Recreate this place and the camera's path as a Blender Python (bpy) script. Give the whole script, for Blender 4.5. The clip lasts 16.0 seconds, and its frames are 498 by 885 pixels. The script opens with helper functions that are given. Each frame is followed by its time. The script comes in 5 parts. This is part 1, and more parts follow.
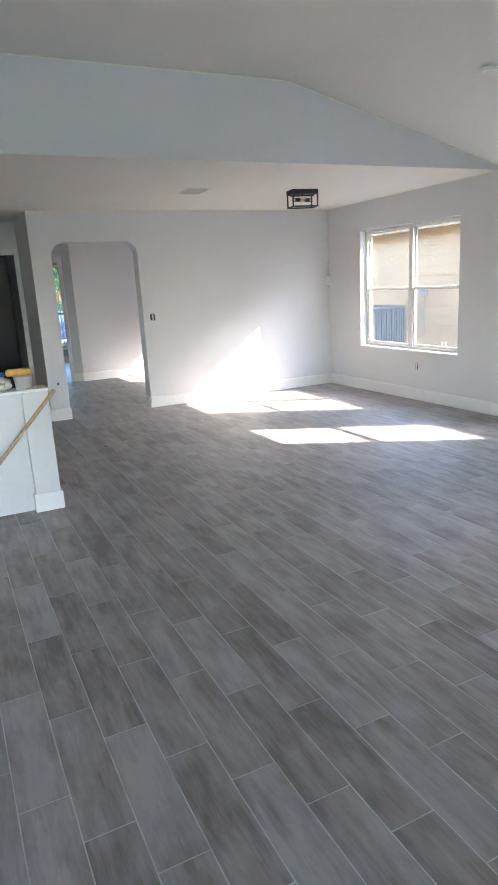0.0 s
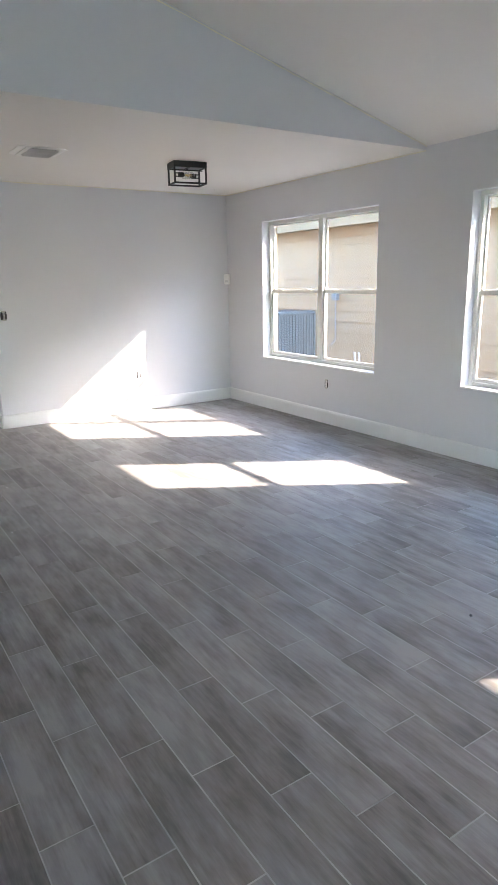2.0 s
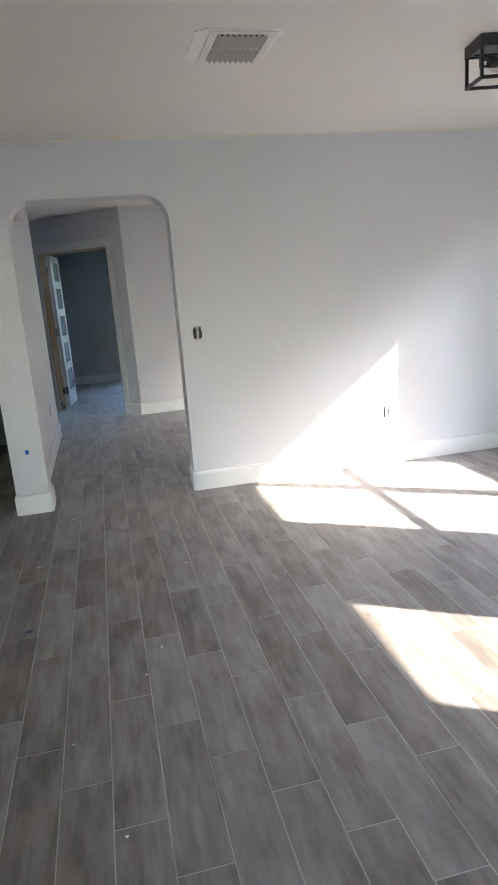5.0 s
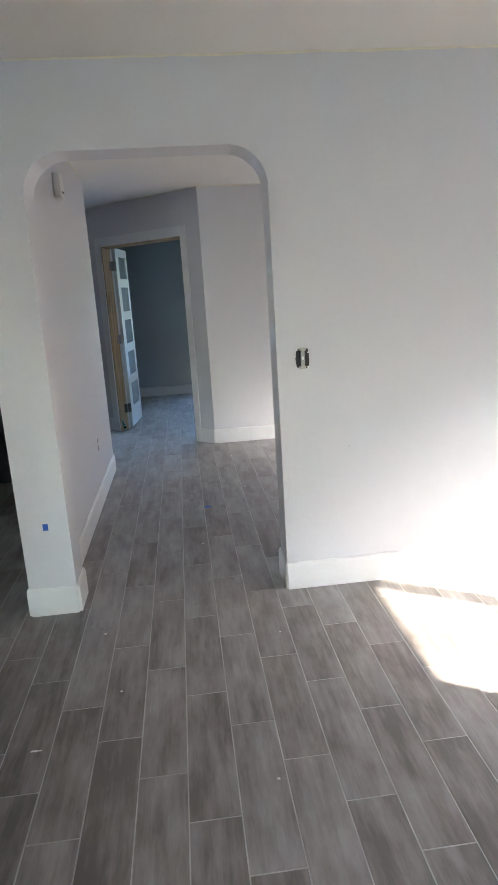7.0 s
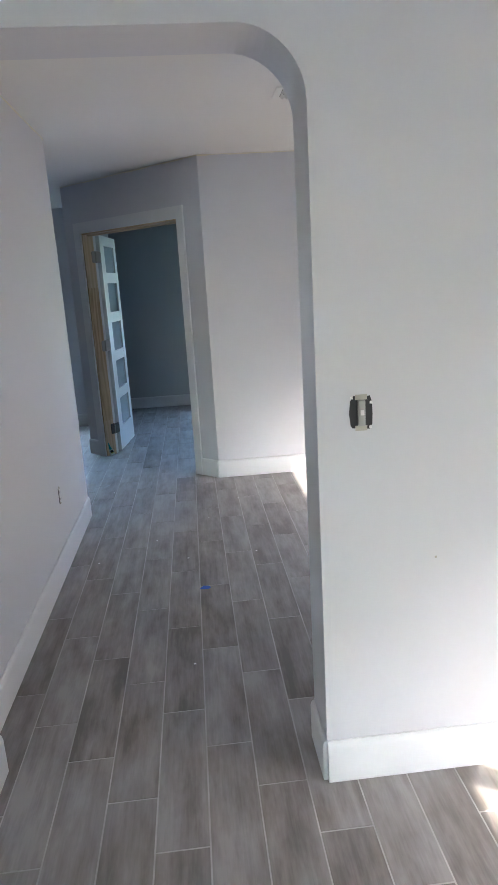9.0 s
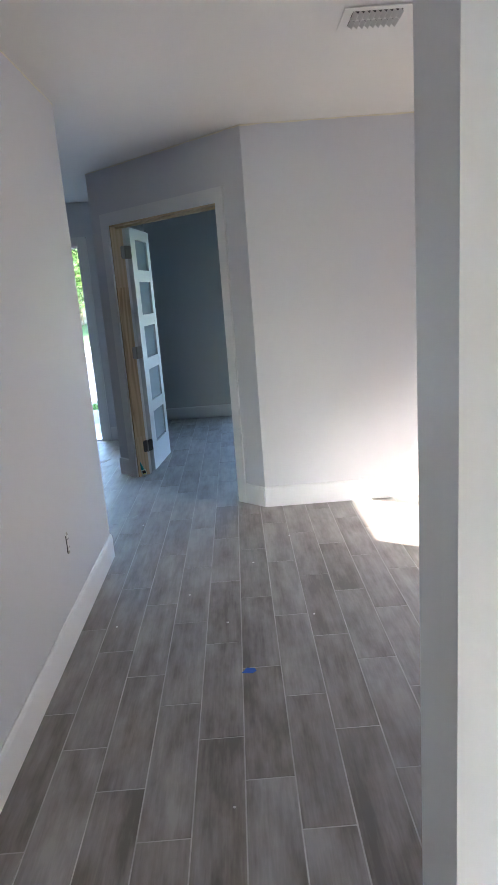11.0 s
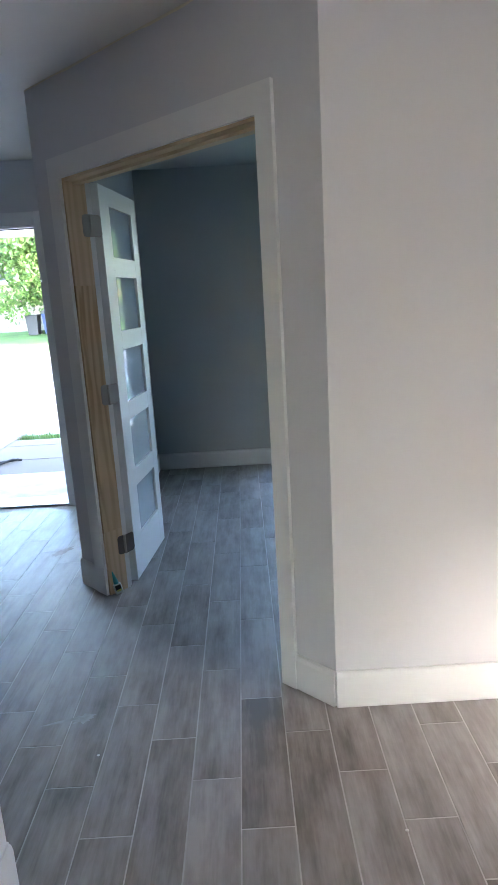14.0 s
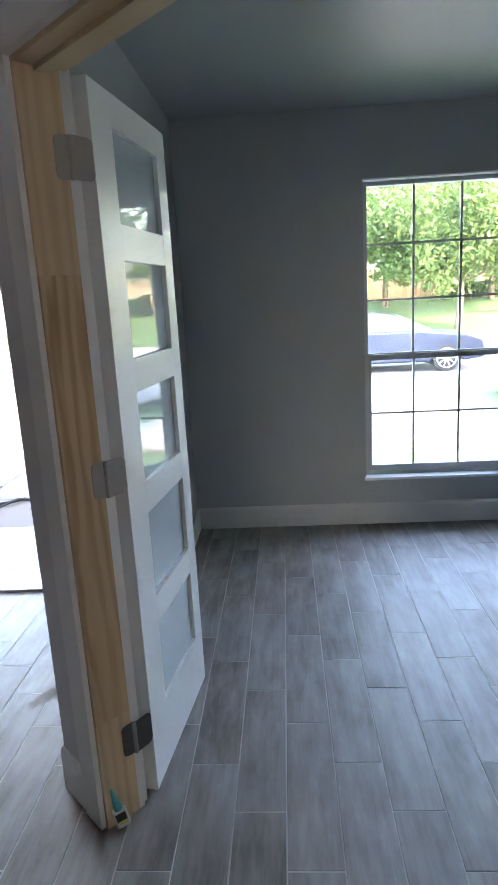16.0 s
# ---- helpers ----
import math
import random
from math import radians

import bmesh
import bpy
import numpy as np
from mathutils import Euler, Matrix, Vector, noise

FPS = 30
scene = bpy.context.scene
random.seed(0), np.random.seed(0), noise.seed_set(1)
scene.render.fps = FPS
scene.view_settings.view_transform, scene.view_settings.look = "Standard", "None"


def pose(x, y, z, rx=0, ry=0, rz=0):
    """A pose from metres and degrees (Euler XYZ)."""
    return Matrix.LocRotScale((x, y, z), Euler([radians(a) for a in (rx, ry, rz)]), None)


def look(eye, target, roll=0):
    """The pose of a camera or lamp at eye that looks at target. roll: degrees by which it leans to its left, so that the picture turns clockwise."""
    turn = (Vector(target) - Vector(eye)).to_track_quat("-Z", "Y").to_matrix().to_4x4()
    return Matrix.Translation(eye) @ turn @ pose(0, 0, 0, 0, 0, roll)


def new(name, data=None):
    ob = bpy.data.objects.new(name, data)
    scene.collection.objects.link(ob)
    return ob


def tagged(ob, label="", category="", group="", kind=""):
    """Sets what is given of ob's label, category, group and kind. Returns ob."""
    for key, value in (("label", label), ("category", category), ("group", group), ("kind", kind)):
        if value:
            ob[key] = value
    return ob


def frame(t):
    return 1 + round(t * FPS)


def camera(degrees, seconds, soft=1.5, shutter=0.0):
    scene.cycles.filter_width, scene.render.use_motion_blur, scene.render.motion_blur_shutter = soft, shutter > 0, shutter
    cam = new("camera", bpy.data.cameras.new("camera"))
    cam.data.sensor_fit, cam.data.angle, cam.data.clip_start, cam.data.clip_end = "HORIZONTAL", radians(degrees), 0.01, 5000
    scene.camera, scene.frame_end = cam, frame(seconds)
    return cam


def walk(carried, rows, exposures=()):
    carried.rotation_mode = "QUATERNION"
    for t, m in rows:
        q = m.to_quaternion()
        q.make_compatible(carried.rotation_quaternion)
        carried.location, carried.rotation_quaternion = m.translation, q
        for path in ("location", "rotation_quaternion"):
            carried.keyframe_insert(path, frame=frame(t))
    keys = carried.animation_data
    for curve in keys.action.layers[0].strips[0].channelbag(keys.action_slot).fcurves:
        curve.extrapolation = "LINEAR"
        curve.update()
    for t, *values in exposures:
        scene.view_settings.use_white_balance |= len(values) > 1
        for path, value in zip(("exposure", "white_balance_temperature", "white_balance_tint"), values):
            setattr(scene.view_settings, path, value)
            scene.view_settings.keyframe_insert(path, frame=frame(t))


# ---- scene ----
cam = camera(43.2, 16.0)
PATH = [
    (0, (0.234, -0.249, 1.508), (1.069, 1.501, 1.017), -3.3),
    (0.5, (0.449, 0.011, 1.465), (1.359, 1.728, 0.992), -3.1),
    (1, (0.694, 0.273, 1.465), (1.65, 1.959, 0.972), -2.5),
    (1.5, (0.922, 0.58, 1.454), (1.954, 2.217, 0.948), -1.7),
    (2, (1.201, 0.834, 1.466), (2.268, 2.45, 0.965), -1.1),
    (2.5, (1.467, 1.15, 1.466), (2.486, 2.797, 0.97), -1.6),
    (3, (1.61, 1.557, 1.478), (2.533, 3.263, 0.99), -2.1),
    (3.5, (1.802, 1.931, 1.448), (2.548, 3.719, 0.953), -3.3),
    (4, (1.951, 2.332, 1.457), (2.578, 4.168, 0.975), -3.7),
    (4.5, (1.983, 2.721, 1.475), (2.554, 4.577, 0.996), -3.6),
    (5, (2.068, 3.126, 1.462), (2.479, 5.022, 0.976), -4.4),
    (5.2, (2.099, 3.294, 1.479), (2.443, 5.205, 1.001), -4.7),
    (7.3, (2.184, 4.907, 1.48), (2.368, 6.842, 1.008), -3.6),
    (7.5, (2.197, 5.036, 1.494), (2.383, 6.969, 1.017), -3.6),
    (8, (2.303, 5.389, 1.48), (2.475, 7.322, 0.999), -3.8),
    (8.5, (2.343, 5.689, 1.487), (2.501, 7.623, 1.004), -3.8),
    (9, (2.292, 5.982, 1.505), (2.447, 7.917, 1.02), -3.4),
    (9.5, (2.299, 6.233, 1.506), (2.378, 8.172, 1.022), -4.0),
    (9.7, (2.334, 6.321, 1.509), (2.367, 8.262, 1.025), -4.2),
    (11.8, (2.233, 7.14, 1.438), (2.241, 9.086, 0.978), -4.2),
    (12, (2.198, 7.271, 1.461), (2.198, 9.216, 0.995), -4.0),
    (12.5, (2.153, 7.638, 1.464), (2.16, 9.586, 1.012), -3.7),
    (13, (2.213, 8.085, 1.464), (2.223, 10.034, 1.013), -3.7),
    (13.5, (2.178, 8.502, 1.472), (2.19, 10.448, 1.011), -3.4),
    (14, (2.161, 8.89, 1.474), (2.165, 10.838, 1.018), -3.3),
    (14.5, (2.165, 9.318, 1.485), (2.137, 11.266, 1.031), -3.2),
    (15, (2.056, 9.684, 1.507), (2.01, 11.631, 1.049), -3.1),
    (15.5, (2.021, 10.03, 1.478), (1.93, 11.975, 1.023), -3.1),
    (16, (1.977, 10.398, 1.485), (1.849, 12.343, 1.034), -3.2),
]
# how the clip's camera adapts: seconds, stops, kelvin, tint
EXPOSURES = [(0, 5.45, 6000, 12), (2, 5.25, 5950, 12), (5, 5.3, 6000, 11), (8.5, 5.6, 5800, 11), (9.7, 5.65, 5700, 11), (12, 5.8, 6150, 12), (14, 5.8, 6250, 13), (15, 5.85, 6750, 17), (16, 6.0, 7350, 20)]
walk(cam, [(t, look(eye, target, roll)) for t, eye, target, roll in PATH], EXPOSURES)

# ---- world, sun ----
SUN_EL, SUN_ROT = radians(32.7), math.atan2(1.31, -0.84)
world = bpy.data.worlds.new("world")
scene.world = world
world.use_nodes = True
sky = world.node_tree.nodes.new("ShaderNodeTexSky")
sky.sky_type, sky.sun_disc = "NISHITA", False
sky.sun_elevation, sky.sun_rotation = SUN_EL, SUN_ROT
background = world.node_tree.nodes["Background"]
background.inputs["Strength"].default_value = 0.15
world.node_tree.links.new(sky.outputs[0], background.inputs[0])
sun_data = bpy.data.lights.new("sun", "SUN")
sun_data.energy, sun_data.angle, sun_data.color = 0.76, radians(0.5), (1.0, 0.85, 0.65)
sun = new("sun", sun_data)
sun.matrix_world = look((0, 0, 0), (-1.31, 0.84, -1))


# ---- materials ----
def mat(name, base, rough=0.6, metal=0.0, vary=0.08, scale=3.0, bump=0.0, bump_scale=200.0, stretch=(1, 1, 1), rand=0.0, ior=1.5):
    """A material with variation at two scales, and fine relief."""
    m = bpy.data.materials.new(name)
    m.use_nodes = True
    t = m.node_tree
    n, l = t.nodes, t.links
    b = n["Principled BSDF"]
    b.inputs["Metallic"].default_value = metal
    b.inputs["IOR"].default_value = ior
    co = n.new("ShaderNodeTexCoord")
    mp = n.new("ShaderNodeMapping")
    mp.inputs["Scale"].default_value = stretch
    l.new(co.outputs["Object"], mp.inputs[0])
    big = n.new("ShaderNodeTexNoise")
    big.inputs["Scale"].default_value = scale
    big.inputs["Detail"].default_value = 6
    l.new(mp.outputs[0], big.inputs["Vector"])
    fine = n.new("ShaderNodeTexNoise")
    fine.inputs["Scale"].default_value = bump_scale
    fine.inputs["Detail"].default_value = 3
    l.new(mp.outputs[0], fine.inputs["Vector"])
    ramp = n.new("ShaderNodeMapRange")
    ramp.inputs["From Min"].default_value, ramp.inputs["From Max"].default_value = 0.25, 0.75
    ramp.inputs["To Min"].default_value, ramp.inputs["To Max"].default_value = 1 - vary, 1 + vary
    l.new(big.outputs["Fac"], ramp.inputs["Value"])
    value = ramp.outputs[0]
    if rand:
        info = n.new("ShaderNodeObjectInfo")
        geo = n.new("ShaderNodeNewGeometry")
        add = n.new("ShaderNodeMath")
        add.operation = "ADD"
        l.new(info.outputs["Random"], add.inputs[0])
        l.new(geo.outputs["Random Per Island"], add.inputs[1])
        fr = n.new("ShaderNodeMath")
        fr.operation = "FRACT"
        l.new(add.outputs[0], fr.inputs[0])
        r2 = n.new("ShaderNodeMapRange")
        r2.inputs["To Min"].default_value, r2.inputs["To Max"].default_value = 1 - rand, 1 + rand
        l.new(fr.outputs[0], r2.inputs["Value"])
        mul = n.new("ShaderNodeMath")
        mul.operation = "MULTIPLY"
        l.new(value, mul.inputs[0])
        l.new(r2.outputs[0], mul.inputs[1])
        value = mul.outputs[0]
    col = n.new("ShaderNodeVectorMath")
    col.operation = "SCALE"
    col.inputs[0].default_value = base
    l.new(value, col.inputs["Scale"])
    l.new(col.outputs[0], b.inputs["Base Color"])
    rr = n.new("ShaderNodeMapRange")
    rr.inputs["To Min"].default_value, rr.inputs["To Max"].default_value = max(0, rough - 0.08), min(1, rough + 0.08)
    l.new(big.outputs["Fac"], rr.inputs["Value"])
    l.new(rr.outputs[0], b.inputs["Roughness"])
    if bump:
        bp = n.new("ShaderNodeBump")
        bp.inputs["Strength"].default_value, bp.inputs["Distance"].default_value = bump, 0.002
        l.new(fine.outputs["Fac"], bp.inputs["Height"])
        l.new(bp.outputs[0], b.inputs["Normal"])
    return m


def tile_material():
    """Porcelain planks printed as weathered grey-brown wood: streaks along y, cloudy blotches, a shade of its own for each plank."""
    m = bpy.data.materials.new("wood_look_tile")
    m.use_nodes = True
    t = m.node_tree
    n, l = t.nodes, t.links
    b = n["Principled BSDF"]
    b.inputs["IOR"].default_value = 1.5
    geo = n.new("ShaderNodeNewGeometry")
    info = n.new("ShaderNodeObjectInfo")
    add = n.new("ShaderNodeMath")
    add.operation = "ADD"
    l.new(info.outputs["Random"], add.inputs[0])
    l.new(geo.outputs["Random Per Island"], add.inputs[1])
    fr = n.new("ShaderNodeMath")
    fr.operation = "FRACT"
    l.new(add.outputs[0], fr.inputs[0])
    rnd = fr.outputs[0]
    shift = n.new("ShaderNodeCombineXYZ")
    for i, f in enumerate((37.0, 61.0, 17.0)):
        mu = n.new("ShaderNodeMath")
        mu.operation = "MULTIPLY"
        mu.inputs[1].default_value = f
        l.new(rnd, mu.inputs[0])
        l.new(mu.outputs[0], shift.inputs[i])
    pos = n.new("ShaderNodeVectorMath")
    pos.operation = "ADD"
    l.new(geo.outputs["Position"], pos.inputs[0])
    l.new(shift.outputs[0], pos.inputs[1])

    def noise_of(scale_xyz, scale, detail, source=None):
        mp = n.new("ShaderNodeMapping")
        mp.inputs["Scale"].default_value = scale_xyz
        l.new(source or pos.outputs[0], mp.inputs[0])
        tx = n.new("ShaderNodeTexNoise")
        tx.inputs["Scale"].default_value, tx.inputs["Detail"].default_value = scale, detail
        tx.inputs["Roughness"].default_value = 0.6
        l.new(mp.outputs[0], tx.inputs["Vector"])
        return tx.outputs["Fac"]

    streak = noise_of((9, 1.2, 1), 2.0, 4)
    fleck = noise_of((46, 6, 1), 1.0, 6)
    blotch = noise_of((3.4, 1.3, 1), 2.4, 4)
    grain = noise_of((160, 5, 1), 1.0, 3)

    def mix(a, c, wa):
        mx = n.new("ShaderNodeMix")
        mx.inputs[0].default_value = wa
        l.new(a, mx.inputs[2])
        l.new(c, mx.inputs[3])
        return mx.outputs[0]

    pattern = mix(mix(mix(streak, blotch, 0.6), fleck, 0.22), grain, 0.08)
    pattern = mix(pattern, rnd, 0.09)
    ramp = n.new("ShaderNodeValToRGB")
    e = ramp.color_ramp.elements
    e[0].position, e[0].color = 0.40, TILE_DARK
    e[1].position, e[1].color = 0.60, TILE_LIGHT
    mid = ramp.color_ramp.elements.new(0.49)
    mid.color = TILE_MID
    l.new(pattern, ramp.inputs[0])
    dust = n.new("ShaderNodeTexNoise")
    dust.inputs["Scale"].default_value, dust.inputs["Detail"].default_value = 1.7, 7
    l.new(geo.outputs["Position"], dust.inputs["Vector"])
    dr = n.new("ShaderNodeMapRange")
    dr.inputs["From Min"].default_value, dr.inputs["From Max"].default_value = 0.48, 0.75
    dr.inputs["To Min"].default_value, dr.inputs["To Max"].default_value = 0.0, 0.35
    l.new(dust.outputs["Fac"], dr.inputs["Value"])
    dm = n.new("ShaderNodeMix")
    dm.data_type = "RGBA"
    l.new(dr.outputs[0], dm.inputs[0])
    l.new(ramp.outputs[0], dm.inputs[6])
    dm.inputs[7].default_value = (0.27, 0.26, 0.25, 1)
    rr = n.new("ShaderNodeMapRange")
    rr.inputs["To Min"].default_value, rr.inputs["To Max"].default_value = 0.38, 0.58
    l.new(mix(blotch, dust.outputs["Fac"], 0.5), rr.inputs["Value"])
    l.new(rr.outputs[0], b.inputs["Roughness"])
    hue = n.new("ShaderNodeMapRange")
    hue.inputs["From Min"].default_value, hue.inputs["From Max"].default_value = 0.38, 0.62
    l.new(mix(blotch, rnd, 0.2), hue.inputs["Value"])
    warm = n.new("ShaderNodeMix")
    warm.data_type, warm.blend_type = "RGBA", "MULTIPLY"
    warm.inputs[0].default_value = 1.0
    tint = n.new("ShaderNodeMix")
    tint.data_type = "RGBA"
    l.new(hue.outputs[0], tint.inputs[0])
    tint.inputs[6].default_value, tint.inputs[7].default_value = (1.04, 0.995, 0.945, 1), (0.995, 0.995, 1.005, 1)
    l.new(dm.outputs[2], warm.inputs[6])
    l.new(tint.outputs[2], warm.inputs[7])
    l.new(warm.outputs[2], b.inputs["Base Color"])
    # sheen for floor dust and for the hazy glare at a grazing view
    b.inputs["Sheen Weight"].default_value, b.inputs["Sheen Roughness"].default_value = 0.18, 0.55
    bp = n.new("ShaderNodeBump")
    bp.inputs["Strength"].default_value, bp.inputs["Distance"].default_value = 0.25, 0.0015
    l.new(mix(streak, grain, 0.5), bp.inputs["Height"])
    l.new(bp.outputs[0], b.inputs["Normal"])
    return m


def wood_material(name, light, dark, wander=5.0, along=(9, 9, 1.2)):
    """Raw pine: wavy growth rings along z."""
    m = bpy.data.materials.new(name)
    m.use_nodes = True
    t = m.node_tree
    n, l = t.nodes, t.links
    b = n["Principled BSDF"]
    co = n.new("ShaderNodeTexCoord")
    mp = n.new("ShaderNodeMapping")
    mp.inputs["Scale"].default_value = along
    l.new(co.outputs["Object"], mp.inputs[0])
    w = n.new("ShaderNodeTexWave")
    w.inputs["Scale"].default_value, w.inputs["Distortion"].default_value = 1.2, wander
    w.inputs["Detail"].default_value, w.inputs["Detail Scale"].default_value = 3, 0.8
    l.new(mp.outputs[0], w.inputs["Vector"])
    nz = n.new("ShaderNodeTexNoise")
    nz.inputs["Scale"].default_value = 1.1
    l.new(mp.outputs[0], nz.inputs["Vector"])
    mx = n.new("ShaderNodeMath")
    mx.operation = "MULTIPLY"
    l.new(w.outputs["Fac"], mx.inputs[0])
    l.new(nz.outputs["Fac"], mx.inputs[1])
    ramp = n.new("ShaderNodeValToRGB")
    ramp.color_ramp.elements[0].color, ramp.color_ramp.elements[1].color = light, dark
    ramp.color_ramp.elements[0].position, ramp.color_ramp.elements[1].position = 0.15, 0.75
    l.new(mx.outputs[0], ramp.inputs[0])
    l.new(ramp.outputs[0], b.inputs["Base Color"])
    b.inputs["Roughness"].default_value = 0.6
    return m


def glass_material(name, dirt, tint=(1, 1, 1), rim=0.03):
    """Window glass with a film of dust that catches the sun."""
    m = bpy.data.materials.new(name)
    m.use_nodes = True
    t = m.node_tree
    n, l = t.nodes, t.links
    n.remove(n["Principled BSDF"])
    out = n["Material Output"]
    clear = n.new("ShaderNodeBsdfTransparent")
    clear.inputs[0].default_value = (*tint, 1)
    gloss = n.new("ShaderNodeBsdfGlossy")
    gloss.inputs["Roughness"].default_value = 0.02
    facing = n.new("ShaderNodeLayerWeight")
    facing.inputs[0].default_value = 0.5
    power = n.new("ShaderNodeMath")
    power.operation = "POWER"
    power.inputs[1].default_value = 4.0
    l.new(facing.outputs["Facing"], power.inputs[0])
    fres = n.new("ShaderNodeMapRange")
    fres.inputs["To Min"].default_value, fres.inputs["To Max"].default_value = rim, 0.8
    l.new(power.outputs[0], fres.inputs["Value"])
    a = n.new("ShaderNodeMixShader")
    l.new(fres.outputs[0], a.inputs[0])
    l.new(clear.outputs[0], a.inputs[1])
    l.new(gloss.outputs[0], a.inputs[2])
    film = n.new("ShaderNodeBsdfTranslucent")
    film.inputs[0].default_value = (0.8, 0.82, 0.9, 1)
    nz = n.new("ShaderNodeTexNoise")
    nz.inputs["Scale"].default_value = 2.0
    co = n.new("ShaderNodeTexCoord")
    l.new(co.outputs["Object"], nz.inputs["Vector"])
    mr = n.new("ShaderNodeMapRange")
    mr.inputs["To Min"].default_value, mr.inputs["To Max"].default_value = dirt * 0.5, dirt * 1.5
    l.new(nz.outputs["Fac"], mr.inputs["Value"])
    c = n.new("ShaderNodeMixShader")
    l.new(mr.outputs[0], c.inputs[0])
    l.new(a.outputs[0], c.inputs[1])
    l.new(film.outputs[0], c.inputs[2])
    l.new(c.outputs[0], out.inputs[0])
    return m


def leaf_material(name, base, base2):
    m = bpy.data.materials.new(name)
    m.use_nodes = True
    t = m.node_tree
    n, l = t.nodes, t.links
    b = n["Principled BSDF"]
    geo = n.new("ShaderNodeNewGeometry")
    ramp = n.new("ShaderNodeValToRGB")
    ramp.color_ramp.elements[0].color, ramp.color_ramp.elements[1].color = (*base, 1), (*base2, 1)
    l.new(geo.outputs["Random Per Island"], ramp.inputs[0])
    l.new(ramp.outputs[0], b.inputs["Base Color"])
    b.inputs["Roughness"].default_value = 0.5
    tr = n.new("ShaderNodeBsdfTranslucent")
    l.new(ramp.outputs[0], tr.inputs[0])
    ms = n.new("ShaderNodeMixShader")
    ms.inputs[0].default_value = 0.4
    l.new(b.outputs[0], ms.inputs[1])
    l.new(tr.outputs[0], ms.inputs[2])
    l.new(ms.outputs[0], n["Material Output"].inputs[0])
    return m


TILE_DARK, TILE_MID, TILE_LIGHT = (0.118, 0.106, 0.099, 1), (0.222, 0.205, 0.194, 1), (0.345, 0.323, 0.308, 1)
M_TILE = tile_material()
M_GROUT = mat("grout", (0.48, 0.465, 0.445), 0.9, vary=0.3, scale=6, bump=0.3)
M_WALL = mat("wall_paint", (0.685, 0.685, 0.71), 0.5, vary=0.02, scale=1.2, bump=0.4, bump_scale=45)
M_CEIL = mat("ceiling_paint", (0.80, 0.79, 0.765), 0.8, vary=0.02, scale=1.0, bump=0.3, bump_scale=60)
M_TRIM = mat("trim_paint", (0.80, 0.80, 0.80), 0.35, vary=0.02, scale=3, bump=0.05, bump_scale=40)
M_STUDY = mat("study_paint", (0.38, 0.395, 0.395), 0.5, vary=0.04, scale=1.3, bump=0.35, bump_scale=55)
# near-black base stands in for the lack of light in the back room
M_DARK = mat("unlit_back_room", (0.06, 0.065, 0.075), 0.6, vary=0.05)
M_FRAME = mat("vinyl_frame", (0.74, 0.73, 0.68), 0.4, vary=0.03)
# darker copy of the frame colour, for frames standing against the light
M_FRAME_DARK = mat("backlit_frame", (0.52, 0.54, 0.55), 0.45, vary=0.05)
M_GLASS = glass_material("window_glass", 0.008, (0.76, 0.74, 0.71))
M_GLASS_CLEAR = glass_material("clear_glass", 0.004, (0.84, 0.85, 0.84))
M_PINE = wood_material("raw_pine", (0.66, 0.50, 0.33, 1), (0.52, 0.37, 0.22, 1), 7.0, (11, 11, 0.9))
M_DOOR = mat("door_paint", (0.74, 0.76, 0.76), 0.35, vary=0.02)
M_HINGE = mat("satin_nickel", (0.40, 0.375, 0.35), 0.42, metal=0.35, vary=0.05)
M_BLACK = mat("black_metal", (0.02, 0.02, 0.022), 0.45, vary=0.1)
M_HOLE = mat("wall_box_dark", (0.03, 0.03, 0.035), 0.7)
M_PLASTIC = mat("white_plastic", (0.78, 0.78, 0.76), 0.4, vary=0.02)
M_BARE = mat("brass_screw_bracket", (0.5, 0.48, 0.42), 0.4, metal=0.8)
M_MUD = mat("unpainted_drywall_mud", (0.88, 0.88, 0.87), 0.9, vary=0.04, scale=20)
M_CONC = mat("concrete", (0.31, 0.295, 0.27), 0.85, vary=0.1, scale=1.2, bump=0.4, bump_scale=60)
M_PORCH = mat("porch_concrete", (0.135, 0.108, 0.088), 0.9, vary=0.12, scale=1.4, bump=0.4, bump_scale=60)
M_GRASS = mat("grass", (0.065, 0.13, 0.03), 0.9, vary=0.35, scale=1.5, bump=1.0, bump_scale=40)
M_ASPHALT = mat("street_surface", (0.13, 0.13, 0.13), 0.9, vary=0.15)
M_SIDING = mat("tan_siding", (0.40, 0.305, 0.175), 0.7, vary=0.05, scale=2, bump=0.2, bump_scale=60)
M_SOFFIT = mat("tan_soffit", (0.31, 0.235, 0.135), 0.7, vary=0.03)
M_SHINGLE = mat("roof_shingle", (0.16, 0.14, 0.13), 0.9, vary=0.3, scale=8)
M_STONE = mat("house_stone", (0.26, 0.23, 0.19), 0.9, vary=0.15, scale=4, rand=0.25)
M_BRICKH = mat("house_render", (0.30, 0.24, 0.17), 0.9, vary=0.08)
M_FENCE = mat("cedar_fence", (0.36, 0.23, 0.14), 0.85, vary=0.15, scale=4, rand=0.2)
M_BARK = mat("bark", (0.14, 0.11, 0.085), 0.95, vary=0.3, scale=6, bump=1.0, bump_scale=20)
M_LEAF = leaf_material("leaves", (0.045, 0.09, 0.022), (0.12, 0.19, 0.05))
M_HEDGE = leaf_material("hedge_leaves", (0.04, 0.09, 0.02), (0.09, 0.16, 0.03))
M_CAR = mat("blue_car_paint", (0.014, 0.022, 0.045), 0.35, metal=0.0, vary=0.03)
M_TYRE = mat("tyre", (0.02, 0.02, 0.02), 0.8)
